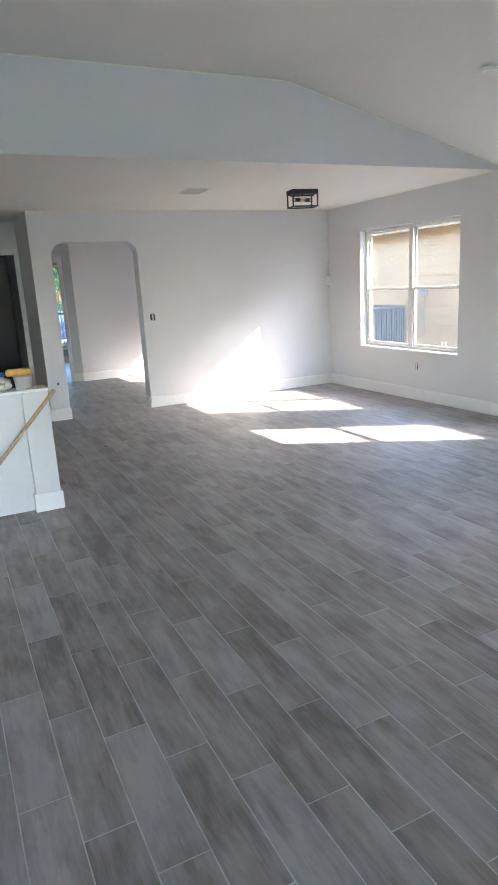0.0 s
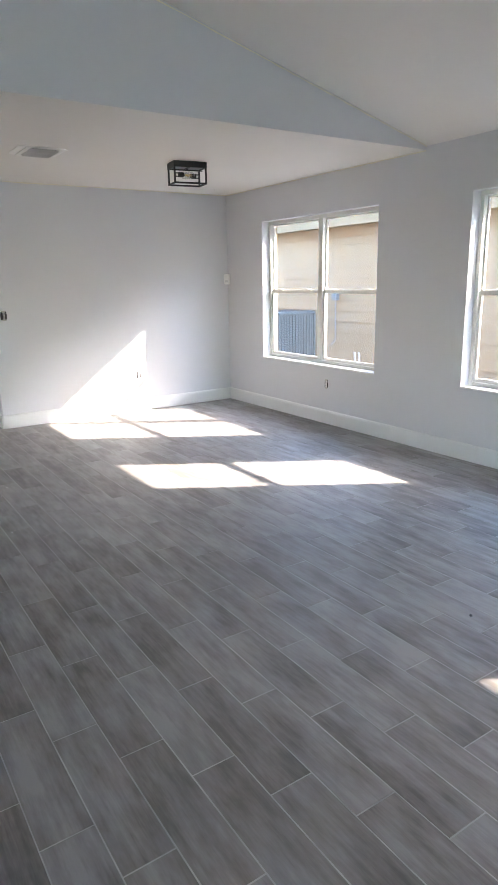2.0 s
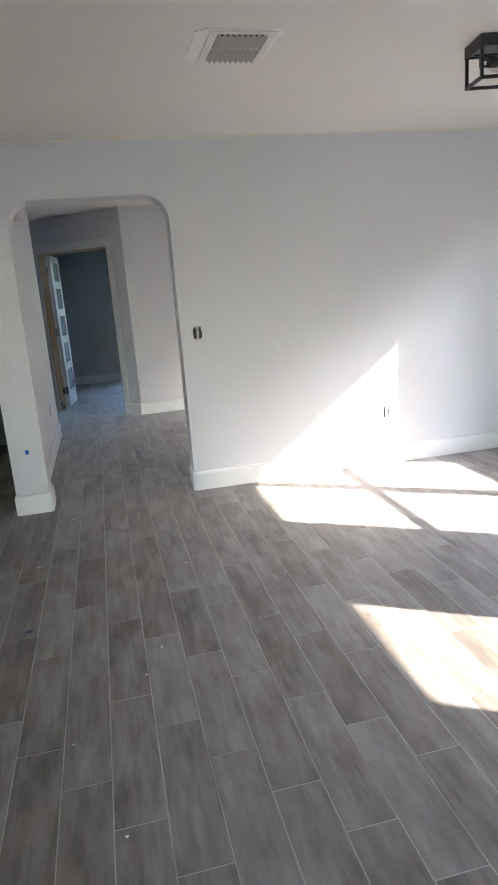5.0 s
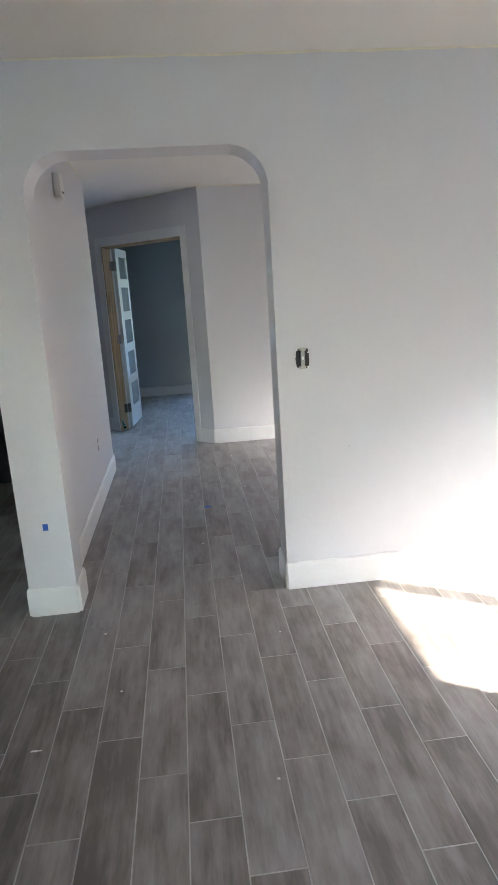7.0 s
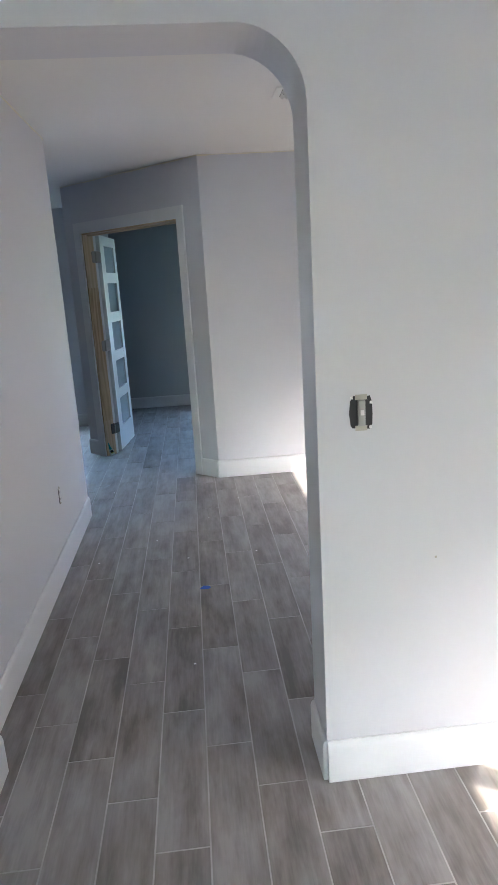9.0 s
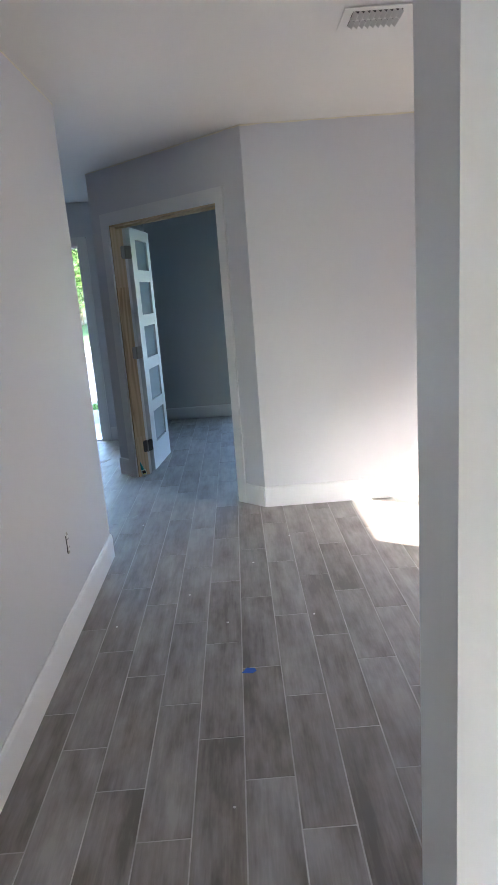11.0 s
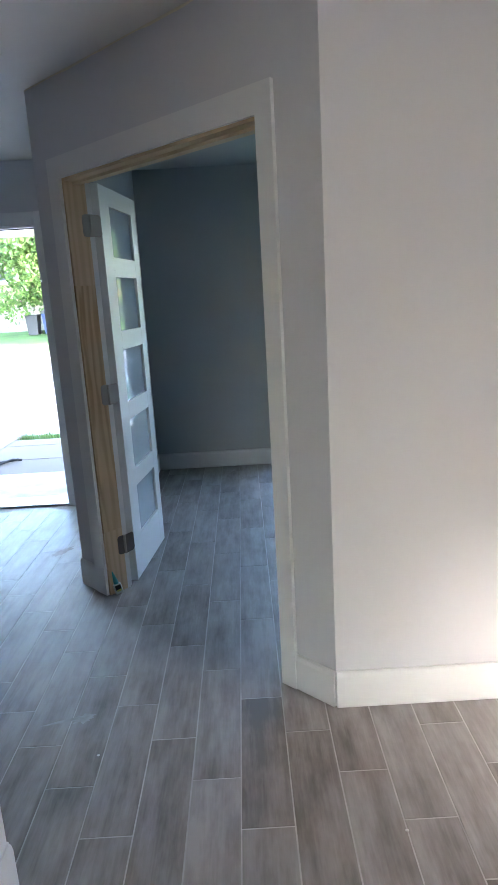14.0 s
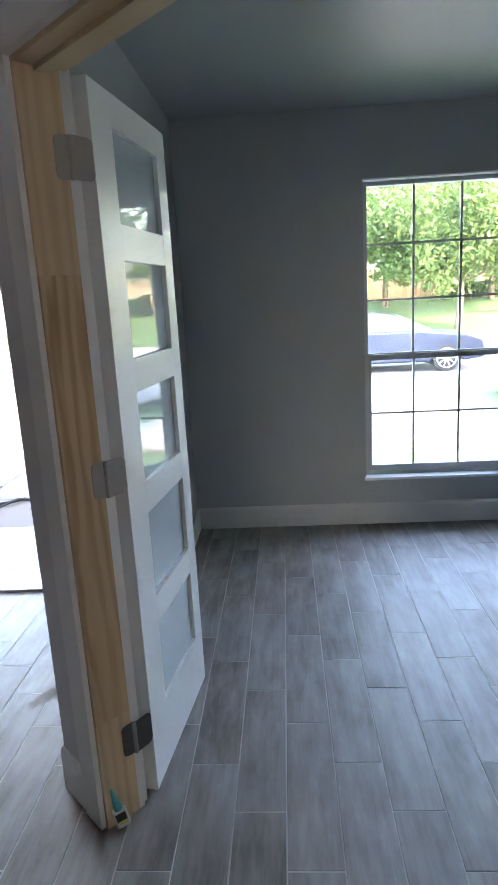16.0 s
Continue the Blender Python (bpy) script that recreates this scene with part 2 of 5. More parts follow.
M_RIM = mat("alloy_rim", (0.6, 0.6, 0.62), 0.3, metal=0.9)
M_CARGLASS = mat("car_window", (0.12, 0.16, 0.2), 0.1, metal=0.3, vary=0.2)


# ---- building helpers ----
def box(bm, a, b, bevel=0.0):
    """A box from corner a to corner b, into bm."""
    a, b = Vector([min(p) for p in zip(a, b)]), Vector([max(p) for p in zip(a, b)])
    made = bmesh.ops.create_cube(bm, size=1.0, matrix=Matrix.Translation((a + b) / 2) @ Matrix.Diagonal((*(b - a), 1)))
    if bevel:
        edges = list({e for v in made["verts"] for e in v.link_edges})
        bmesh.ops.bevel(bm, geom=edges, offset=bevel, segments=2, affect="EDGES", profile=0.5)


def cyl(bm, a, b, r1, r2=None, seg=20):
    """A cylinder or cone from a to b, into bm."""
    a, b = Vector(a), Vector(b)
    turn = (b - a).to_track_quat("Z", "Y").to_matrix().to_4x4()
    bmesh.ops.create_cone(bm, cap_ends=True, segments=seg, radius1=r1, radius2=r1 if r2 is None else r2, depth=(b - a).length, matrix=Matrix.Translation((a + b) / 2) @ turn)


def prism(bm, pts, ext):
    """The flat outline pts pushed along ext, into bm."""
    ext = Vector(ext)
    lo = [bm.verts.new(p) for p in pts]
    hi = [bm.verts.new(Vector(p) + ext) for p in pts]
    bm.faces.new(lo)
    bm.faces.new(hi[::-1])
    for i in range(len(pts)):
        j = (i + 1) % len(pts)
        bm.faces.new((lo[j], lo[i], hi[i], hi[j]))
    bmesh.ops.recalc_face_normals(bm, faces=bm.faces[:])


def part(name, bm, material, parent=None, label="", smooth=False, kind=""):
    """bm as one mesh object."""
    me = bpy.data.meshes.new(name)
    bm.to_mesh(me)
    bm.free()
    me.materials.append(material)
    if smooth:
        me.shade_smooth()
    ob = new(name, me)
    ob.parent = parent
    return tagged(ob, label, kind=kind)


def boxes(name, pairs, material, parent=None, label="", bevel=0.0, kind=""):
    bm = bmesh.new()
    for a, b in pairs:
        box(bm, a, b, bevel)
    return part(name, bm, material, parent, label, kind=kind)


def thing(name, label, category, at=(0, 0, 0), rz=0, group="", kind=""):
    ob = tagged(new(name), label, category, group, kind)
    ob.matrix_basis = pose(*at, 0, 0, rz)
    return ob


def wall(name, p, q, thick, z0, z1, material, label, holes=()):
    """A wall along the ground line p to q, as thick as given towards its left side; holes (u0, u1, z0, z1) go through it."""
    p, q = Vector(p), Vector(q)
    d = (q - p).normalized()
    n = Vector((-d.y, d.x))
    us = sorted({0.0, (q - p).length, *[h[0] for h in holes], *[h[1] for h in holes]})
    zs = sorted({z0, z1, *[h[2] for h in holes], *[h[3] for h in holes]})
    full = {}
    for i in range(len(us) - 1):
        for k in range(len(zs) - 1):
            u, z = (us[i] + us[i + 1]) / 2, (zs[k] + zs[k + 1]) / 2
            full[i, k] = not any(h[0] < u < h[1] and h[2] < z < h[3] for h in holes)
    bm = bmesh.new()
    verts = {}

    def v(i, k, s):
        if (i, k, s) not in verts:
            w = p + d * us[i] + n * (thick * s)
            verts[i, k, s] = bm.verts.new((w.x, w.y, zs[k]))
        return verts[i, k, s]

    for (i, k), on in full.items():
        if not on:
            continue
        bm.faces.new((v(i, k, 0), v(i + 1, k, 0), v(i + 1, k + 1, 0), v(i, k + 1, 0)))
        bm.faces.new((v(i, k, 1), v(i, k + 1, 1), v(i + 1, k + 1, 1), v(i + 1, k, 1)))
        if not full.get((i - 1, k)):
            bm.faces.new((v(i, k, 0), v(i, k + 1, 0), v(i, k + 1, 1), v(i, k, 1)))
        if not full.get((i + 1, k)):
            bm.faces.new((v(i + 1, k, 0), v(i + 1, k, 1), v(i + 1, k + 1, 1), v(i + 1, k + 1, 0)))
        if not full.get((i, k - 1)):
            bm.faces.new((v(i, k, 0), v(i, k, 1), v(i + 1, k, 1), v(i + 1, k, 0)))
        if not full.get((i, k + 1)):
            bm.faces.new((v(i, k + 1, 0), v(i + 1, k + 1, 0), v(i + 1, k + 1, 1), v(i, k + 1, 1)))
    bmesh.ops.recalc_face_normals(bm, faces=bm.faces[:])
    return tagged(part(name, bm, material), label, "wall", kind="structure")


BASE_H, BASE_T = 0.142, 0.014


def skirting(p, q, name="baseboard", label="tall white painted baseboard with an eased top edge", material=None, h=None):
    """A baseboard whose back lies on the line p to q; it stands out to the right of that line."""
    p, q = Vector((*p, 0)), Vector((*q, 0))
    d = (q - p).normalized()
    n = Vector((d.y, -d.x, 0))
    h = h or BASE_H
    t = BASE_T
    bm = bmesh.new()
    prof = [(0.0005, 0.001), (t, 0.001), (t, h - 0.02), (t * 0.75, h - 0.006), (t * 0.4, h), (0.0005, h)]
    prism(bm, [p + n * a + Vector((0, 0, b)) for a, b in prof], q - p)
    return tagged(part(name, bm, material or M_TRIM), label, "baseboard", kind="structure")


# ---- floor base, walls, ceilings ----
XW, YA, YB, YK = 5.408, 7.603, 4.557, 10.90
CE = 2.44
A45, B45 = Vector((2.43, 10.90)), Vector((1.233, 12.07))
D45 = (B45 - A45).normalized()
N45 = Vector((D45.y, -D45.x))
ZW0, ZW1 = 0.598, 2.085

tagged(boxes("floor", [((-3.4, -5.2, -0.15), (5.6, 14.47, -0.0009))], M_GROUT), "pale grout bed under the plank tiles", "floor", kind="structure")
W1, W2, W3, W4, W5_ADDED = (5.065, 6.860), (3.20, 4.085), (-0.36, 0.56), (8.50, 10.30), (-3.2, -1.4)
Y0 = -5.2
wall("wall_east", (XW, Y0), (XW, 14.47), -0.19, 0, CE + 0.03, M_WALL, "light grey painted wall with white sash windows",
     [(a - Y0, b - Y0, ZW0, ZW1) for a, b in (W1, W2, W3, W4, W5_ADDED)])
# the south and west openings are added, out of view, to let fill light in
wall("wall_south", (-3.4, Y0), (XW, Y0), -0.15, 0, 3.1, M_WALL, "plain light grey painted wall with an unseen opening added for fill light", [(3.4 - 0.9, 3.4 + 1.5, 0, 2.1)])
wall("wall_west", (-3.25, Y0), (-3.25, 14.47), 0.15, 0, 3.1, M_WALL, "plain light grey painted wall with an unseen opening added for side light", [(3.5, 4.6, 0.95, 2.0)])


def arch_wall():
    """The wall between the big room and the hall with its round-cornered opening."""
    xl, xr, top, r = 1.568, 2.607, 2.090, 0.17
    pts = [(1.342, 0), (xl, 0), (xl, top - r)]
    for i in range(1, 13):
        a = math.pi - i * math.pi / 24
        pts.append((xl + r + r * math.cos(a), top - r + r * math.sin(a)))
    for i in range(0, 12):
        a = math.pi / 2 - i * math.pi / 24
        pts.append((xr - r + r * math.cos(a), top - r + r * math.sin(a)))
    pts += [(xr, top - r), (xr, 0), (XW + 0.05, 0), (XW + 0.05, CE), (1.342, CE)]
    bm = bmesh.new()
    prism(bm, [(x, YA, z) for x, z in pts], (0, 0.20, 0))
    return tagged(part("wall_arch", bm, M_WALL), "light grey wall with a round-cornered hall opening", "wall", kind="structure")


arch_wall()
skirting((1.342, YA), (1.568, YA))
skirting((2.607, YA), (XW, YA))
skirting((1.568, YA), (1.568, YA + 0.2))
skirting((2.607, YA + 0.2), (2.607, YA))
wall("wall_hall", (1.342, YA + 0.2), (1.342, 10.235), -0.143, 0, CE, M_WALL, "light grey hall wall with a cut-in wall box")
skirting((1.485, YA + 0.2), (1.485, 10.235))
skirting((1.485, 10.235), (1.342, 10.235))
skirting((1.342, 10.235), (1.342, YA), label="white baseboard in the dim side passage")
wall("wall_passage", (-3.25, 8.69), (1.342, 8.69), 0.12, 0, CE, M_WALL, "light grey wall with an open doorway to a dark room", [(4.54 - 0.81, 4.54, 0, 2.03)])
wall("wall_back_room", (-3.25, 10.1), (1.342, 10.1), 0.12, 0, CE, M_DARK, "back room wall, coloured near black because the room is unlit")
skirting((XW, YA), (XW, YB - 9.7))
skirting((XW, YK), (XW, YA + 0.2))
skirting((2.43, YK), (XW, YK))
wall("wall_dining", (2.43, YK), (XW + 0.05, YK), 0.12, 0, CE, M_WALL, "light grey painted wall beside the angled doorway")
skirting((XW, YA + 0.2), (2.607, YA + 0.2))

# angled wall with the study door opening
U0, U1, DH = 0.238, 1.448, 2.035
wall("wall_angled", A45, B45, -0.12, 0, CE, M_WALL, "light grey angled wall with the study doorway", [(U0, U1, -1, DH)])


def on45(u, n=0.0, z=0.0):
    w = A45 + D45 * u + N45 * -n
    return Vector((w.x, w.y, z))


skirting(on45(U0 - 0.062).xy, A45)
skirting(B45, on45(U1 + 0.078).xy)
wall("wall_foyer", (1.233, 12.07), (1.233, 13.45), -0.119, 0, CE, M_WALL, "light grey wall of the foyer")
skirting((1.233, 13.45), (1.233, 12.07))
wall("wall_entry", (-3.25, 13.45), (1.233, 13.45), 0.15, 0, CE, M_WALL, "light grey front wall with the open entry", [(3.25 - 0.12, 3.25 + 0.80, 0, 2.03)])
skirting((0.89, 13.45), (1.233, 13.45))
skirting((-3.25, 13.45), (-0.21, 13.45))

# study
wall("wall_study_north", (1.233, 14.325), (XW, 14.325), 0.16, 0, 2.6, M_STUDY, "dark blue-grey painted study wall with a gridded window",
     [(2.462 - 1.233, 4.282 - 1.233, 0.308, 2.111)])
wall("wall_study_west", (1.352, 12.10), (1.352, 14.325), -0.004, 0, 2.6, M_STUDY, "dark blue-grey painted study wall")
wall("wall_study_west_outer", (1.233, 13.60), (1.233, 14.325), -0.115, 0, 2.6, M_SIDING, "tan front wall return")
wall("wall_study_south", (2.56, YK + 0.122), (XW, YK + 0.122), 0.004, 0, 2.6, M_STUDY, "dark blue-grey painted study wall")
bm = bmesh.new()
for u0, u1, z0, z1 in ((0.10, U0, 0, 2.5), (U1, 1.62, 0, 2.5), (U0, U1, DH + 0.005, 2.5)):
    prism(bm, [on45(u0, -0.121, z0), on45(u1, -0.121, z0), on45(u1, -0.121, z1), on45(u0, -0.121, z1)], tuple(-N45 * -0.004) + (0,))
tagged(part("wall_study_angled", bm, M_STUDY), "dark blue-grey painted back of the angled wall", "wall", kind="structure")
wall("wall_study_east", (XW - 0.004, YK), (XW - 0.004, 14.325), -0.003, 0, 2.6, M_STUDY, "dark blue-grey painted study wall")
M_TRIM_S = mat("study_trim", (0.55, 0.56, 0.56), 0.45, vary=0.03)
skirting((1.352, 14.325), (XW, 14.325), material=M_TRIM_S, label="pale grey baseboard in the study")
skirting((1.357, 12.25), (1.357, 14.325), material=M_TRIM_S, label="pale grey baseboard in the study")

tagged(boxes("ceiling", [((-3.25, YB + 0.0015, CE), (XW + 0.03, YA, CE + 0.12))], M_CEIL), "flat off-white textured ceiling", "ceiling", kind="structure")
bm = bmesh.new()
prism(bm, [(-3.25, YA, CE), (XW + 0.03, YA, CE), (XW + 0.03, 10.96, CE), (2.46, 10.96, CE), (1.29, 12.10, CE), (1.29, 13.50, CE), (-3.25, 13.50, CE)], (0, 0, 0.12))
tagged(part("ceiling_hall", bm, M_CEIL), "flat off-white ceiling of hall, dining room and foyer", "ceiling", kind="structure")
bm = bmesh.new()
prism(bm, [(2.57, YK + 0.127, 2.5), (XW, YK + 0.127, 2.5), (XW, 14.33, 2.5), (1.352, 14.33, 2.5), (1.352, 12.2, 2.5)], (0, 0, 0.1))
tagged(part("ceiling_study", bm, M_STUDY), "dark blue-grey painted study ceiling", "ceiling", kind="structure")



def cut_line(p, q, z, seed, top=None):
    """The ceiling colour brushed a few millimetres down onto the wall, with a wavering edge; it stands to the right of p to q."""
    rng = random.Random(seed)
    p, q = Vector(p), Vector(q)
    d = (q - p).normalized()
    nn = Vector((d.y, -d.x))
    length = (q - p).length
    z1 = z if top is None else top
    k = max(2, int(length / 0.06))
    bm = bmesh.new()
    rows = []
    for i in range(k + 1):
        w = p + d * (length * i / k) + nn * 0.0012
        zt = z + (z1 - z) * i / k
        drop = 0.008 + rng.uniform(-0.003, 0.004)
        rows.append((bm.verts.new((w.x, w.y, zt - drop)), bm.verts.new((w.x, w.y, zt - 0.0004))))
    for a, b in zip(rows, rows[1:]):
        bm.faces.new((a[0], b[0], b[1], a[1]))
    return tagged(part("ceiling_cut_line", bm, M_CREAM), "cream brushed paint line along the ceiling", "trim", kind="structure")


M_CREAM = mat("cream_primer", (0.80, 0.76, 0.62), 0.7, vary=0.05, scale=20)
for n_, (a_, b_) in enumerate((((1.342, YA), (XW, YA)), ((XW, YA), (XW, YB + 0.003)), ((2.43, YK), (XW, YK)), ((1.485, YA + 0.2), (1.485, 10.235)), (tuple(B45), tuple(A45)))):
    cut_line(a_, b_, CE, n_)

# vaulted ceiling: a flat middle, sloping down to the window wall
VX, VZ, VE = 3.04, 3.05, 2.47
bm = bmesh.new()
prism(bm, [(XW + 0.02, Y0, VE - 0.005), (VX + 0.12, Y0, VZ - 0.022), (VX, Y0, VZ), (VX - 0.15, Y0, VZ + 0.004), (-3.25, Y0, VZ + 0.004), (-3.25, Y0, VZ + 0.12), (VX, Y0, VZ + 0.12), (XW + 0.02, Y0, VE + 0.12)], (0, YB - Y0 - 0.002, 0))
tagged(part("ceiling_vault", bm, M_CEIL), "off-white vaulted ceiling with a soft crease", "ceiling", kind="structure")
bm = bmesh.new()
prism(bm, [(XW + 0.03, YB, CE + 0.001), (XW + 0.03, YB, VE + 0.1), (VX, YB, VZ + 0.1), (-3.25, YB, VZ + 0.1), (-3.25, YB, CE + 0.001)], (0, 0.14, 0))
tagged(part("wall_gable", bm, M_WALL), "grey painted gable wall above the flat ceiling", "wall", kind="structure")

cut_line((-3.25, YB), (VX, YB), VZ, 11)
cut_line((VX, YB), (XW, YB), VZ, 12, top=VE)

# roof overhang outside the window wall; unseen roof slabs and front eave block sky
tagged(boxes("roof_overhang", [((XW + 0.2, Y0 - 0.5, 2.335), (6.1, 14.9, 2.50)), ((-3.8, Y0 - 0.5, 3.2), (XW + 0.2, 12.0, 3.3)), ((-3.8, 12.0, 2.64), (XW + 0.2, 14.6, 2.74)), ((1.31, 14.6, 2.40), (XW + 0.2, 15.15, 2.52))], M_SOFFIT), "tan boxed eave along the house, with unseen slabs blocking sky light", "roof", kind="structure")
tagged(boxes("porch_roof", [((-3.4, 13.62, 2.36), (1.3, 17.4, 2.5))], M_SOFFIT), "tan porch ceiling outside the entry", "roof", kind="structure")


# added slab out of view; keeps blue sky light off the gable wall
tagged(boxes("rear_sky_blocker", [((-4.5, -9.0, 2.45), (5.4, -5.72, 2.6))], M_SOFFIT), "unseen tan slab added to block sky light behind the house", "roof", kind="structure")


# ---- windows ----
def sash_window(name, x, y0, y1, z0, z1, mull, meet, label):
    """A single-hung vinyl window in the east wall: the reveal sill, and for each half a frame, two sashes, locks and panes."""
    w = thing(name, label, "window", kind="structure")
    xi, xo = x + 0.092, x + 0.165
    f = 0.034
    fr = [((xi, y0, z0), (xo, y0 + f, z1)), ((xi, y1 - f, z0), (xo, y1, z1)), ((xi, y0 + f, z1 - f), (xo, y1 - f, z1)), ((xi, y0 + f, z0), (xo, y1 - f, z0 + f))]
    halves = [(y0 + f, y1 - f)]
    if mull:
        fr.append(((xi, mull - 0.032, z0 + f), (xo, mull + 0.032, z1 - f)))
        halves = [(y0 + f, mull - 0.032), (mull + 0.032, y1 - f)]
    boxes("window_frame", fr, M_FRAME, w, "off-white vinyl window frame", bevel=0.003)
    boxes("window_sill", [((x - 0.012, y0 + 0.002, z0 - 0.012), (xi - 0.001, y1 - 0.002, z0 + 0.004))], M_TRIM, w, "white painted sill board", bevel=0.003)
    for a, b in halves:
        s = 0.026
        up = xi + 0.042
        boxes("upper_sash", [((up, a, meet - 0.008), (up + 0.022, b, meet + 0.022)), ((up, a, meet + 0.022), (up + 0.022, a + 0.014, z1 - f)), ((up, b - 0.014, meet + 0.022), (up + 0.022, b, z1 - f)), ((up, a + 0.014, z1 - f - 0.014), (up + 0.022, b - 0.014, z1 - f))], M_FRAME, w)
        lo = xi + 0.012
        boxes("lower_sash", [((lo, a, meet - 0.018), (lo + 0.024, b, meet + 0.014)), ((lo, a, z0 + f), (lo + 0.024, a + s, meet - 0.018)), ((lo, b - s, z0 + f), (lo + 0.024, b, meet - 0.018)), ((lo, a + s, z0 + f), (lo + 0.024, b - s, z0 + f + 0.03))], M_FRAME, w, bevel=0.002)
        for yy in (a + 0.17, b - 0.17):
            bm = bmesh.new()
            box(bm, (lo - 0.002, yy - 0.03, meet + 0.014), (lo + 0.02, yy + 0.03, meet + 0.022), 0.003)
            cyl(bm, (lo + 0.008, yy, meet + 0.022), (lo + 0.008, yy, meet + 0.03), 0.012, seg=12)
            box(bm, (lo - 0.012, yy - 0.008, meet + 0.022), (lo + 0.008, yy + 0.008, meet + 0.028), 0.002)
            part("sash_lock", bm, M_FRAME, w)
        for nm, gx, za, zb, ins in (("upper_pane", up + 0.012, meet + 0.02, z1 - f - 0.012, 0.012), ("lower_pane", lo + 0.012, z0 + f + 0.028, meet - 0.016, s - 0.002)):
            p = boxes(nm, [((gx, a + ins, za), (gx + 0.003, b - ins, zb))], M_GLASS, w, "dusty clear glass pane")
            p.visible_shadow = False
    return w


MEET = 1.335
sash_window("window_double", XW, *W1, ZW0, ZW1, 5.962, MEET, "paired off-white single-hung windows in a drywall reveal")
sash_window("window_single", XW, *W2, ZW0, ZW1, None, MEET, "off-white single-hung window in a drywall reveal")
sash_window("window_unseen", XW, *W3, ZW0, ZW1, None, MEET, "off-white single-hung window in a drywall reveal")
# this pair is added behind the viewpoint to bring in more east light
sash_window("window_unseen", XW, *W5_ADDED, ZW0, ZW1, -2.3, MEET, "paired off-white single-hung windows in a drywall reveal")
sash_window("window_dining", XW, *W4, ZW0, ZW1, 9.40, MEET, "paired off-white single-hung windows of the dining room")


def study_window(x0, x1):
    w = thing("window_study", "tall single-hung study window with a grid of panes", "window", kind="structure")
    z0, z1, y = 0.308, 2.111, 14.39
    f = 0.03
    boxes("window_frame", [((x0, y, z0), (x0 + f, y + 0.07, z1)), ((x1 - f, y, z0), (x1, y + 0.07, z1)), ((x0 + f, y, z1 - f), (x1 - f, y + 0.07, z1)), ((x0 + f, y, z0), (x1 - f, y + 0.07, z0 + f))], M_FRAME_DARK, w, "window frame, greyed in its colour for the backlight", bevel=0.003)
    boxes("window_sill", [((x0 - 0.01, 14.31, z0 - 0.014), (x1 + 0.01, y - 0.001, z0 + 0.004))], M_TRIM, w, "white painted sill board", bevel=0.003)
    boxes("drywall_return", [((x0, 14.322, z1 - 0.006), (x1, y - 0.001, z1 + 0.003))], M_TRIM, w)
    meet = 1.075
    boxes("upper_sash", [((x0 + f, y + 0.03, meet - 0.01), (x1 - f, y + 0.05, meet + 0.02))], M_FRAME_DARK, w)
    boxes("lower_sash", [((x0 + f, y + 0.008, meet - 0.022), (x1 - f, y + 0.03, meet + 0.012)), ((x0 + f, y + 0.008, z0 + f), (x1 - f, y + 0.03, z0 + f + 0.035)),
                         ((x0 + f, y + 0.008, z0 + f + 0.035), (x0 + f + 0.02, y + 0.03, meet - 0.022)), ((x1 - f - 0.02, y + 0.008, z0 + f + 0.035), (x1 - f, y + 0.03, meet - 0.022))], M_FRAME_DARK, w)
    xs = [x0 + f + (x1 - x0 - 2 * f) * k / 3 for k in (1, 2)]
    g = 0.0065
    for xx in xs:
        boxes("muntin", [((xx - g, y + 0.034, meet + 0.02), (xx + g, y + 0.046, z1 - f))], M_FRAME_DARK, w)
        boxes("muntin", [((xx - g, y + 0.012, z0 + f + 0.035), (xx + g, y + 0.024, meet - 0.022))], M_FRAME_DARK, w)
    for zz, dy in ((1.751, 0.034), (1.42, 0.034), (0.713, 0.012)):
        boxes("muntin", [((x0 + f, y + dy + 0.001, zz - g), (x1 - f, y + dy + 0.011, zz + g))], M_FRAME_DARK, w)
    for za, zb, dy in ((meet + 0.02, z1 - f, 0.048), (z0 + f + 0.035, meet - 0.022, 0.026)):
        boxes("pane", [((x0 + f, y + dy, za), (x1 - f, y + dy + 0.003, zb))], M_GLASS_CLEAR, w, "clear glass")


study_window(2.462, 3.372)
# second unit is out of view, added to light the study
study_window(3.3725, 4.282)


# ---- study doorway: jambs, casing, leaf ----
def frame45(name, spec, material, parent, label=""):
    """Boxes, a part each, in the angled wall's own frame: (u0, u1, n0, n1, z0, z1); n runs out of the wall towards the hall."""
    for u0, u1, n0, n1, z0, z1 in spec:
        bm = bmesh.new()
        pts = [on45(u0, n0, z0), on45(u1, n0, z0), on45(u1, n1, z0), on45(u0, n1, z0)]
        prism(bm, pts, (0, 0, z1 - z0))
        part(name, bm, material, parent, label)


door = thing("door_study", "study doorway with raw pine jambs and an open white five-pane leaf", "door", kind="structure")
J = 0.02
M_PINE_DARK = wood_material("raw_pine_lower", (0.62, 0.45, 0.28, 1), (0.40, 0.25, 0.13, 1), 12.0, (10, 10, 1.1))
frame45("jamb_left", [(U1 - J, U1 - 0.001, -0.106, 0.002, 1.56, DH - J)], M_PINE, door, "raw pale finger-jointed pine jamb")
frame45("jamb_left", [(U1 - J, U1 - 0.001, -0.106, 0.002, 0.34, 1.5598)], M_PINE_DARK, door, "raw honey pine jamb with wavy grain")
frame45("jamb_left", [(U1 - J, U1 - 0.001, -0.106, 0.002, 0.0, 0.3398)], M_PINE, door, "raw pale finger-jointed pine jamb")
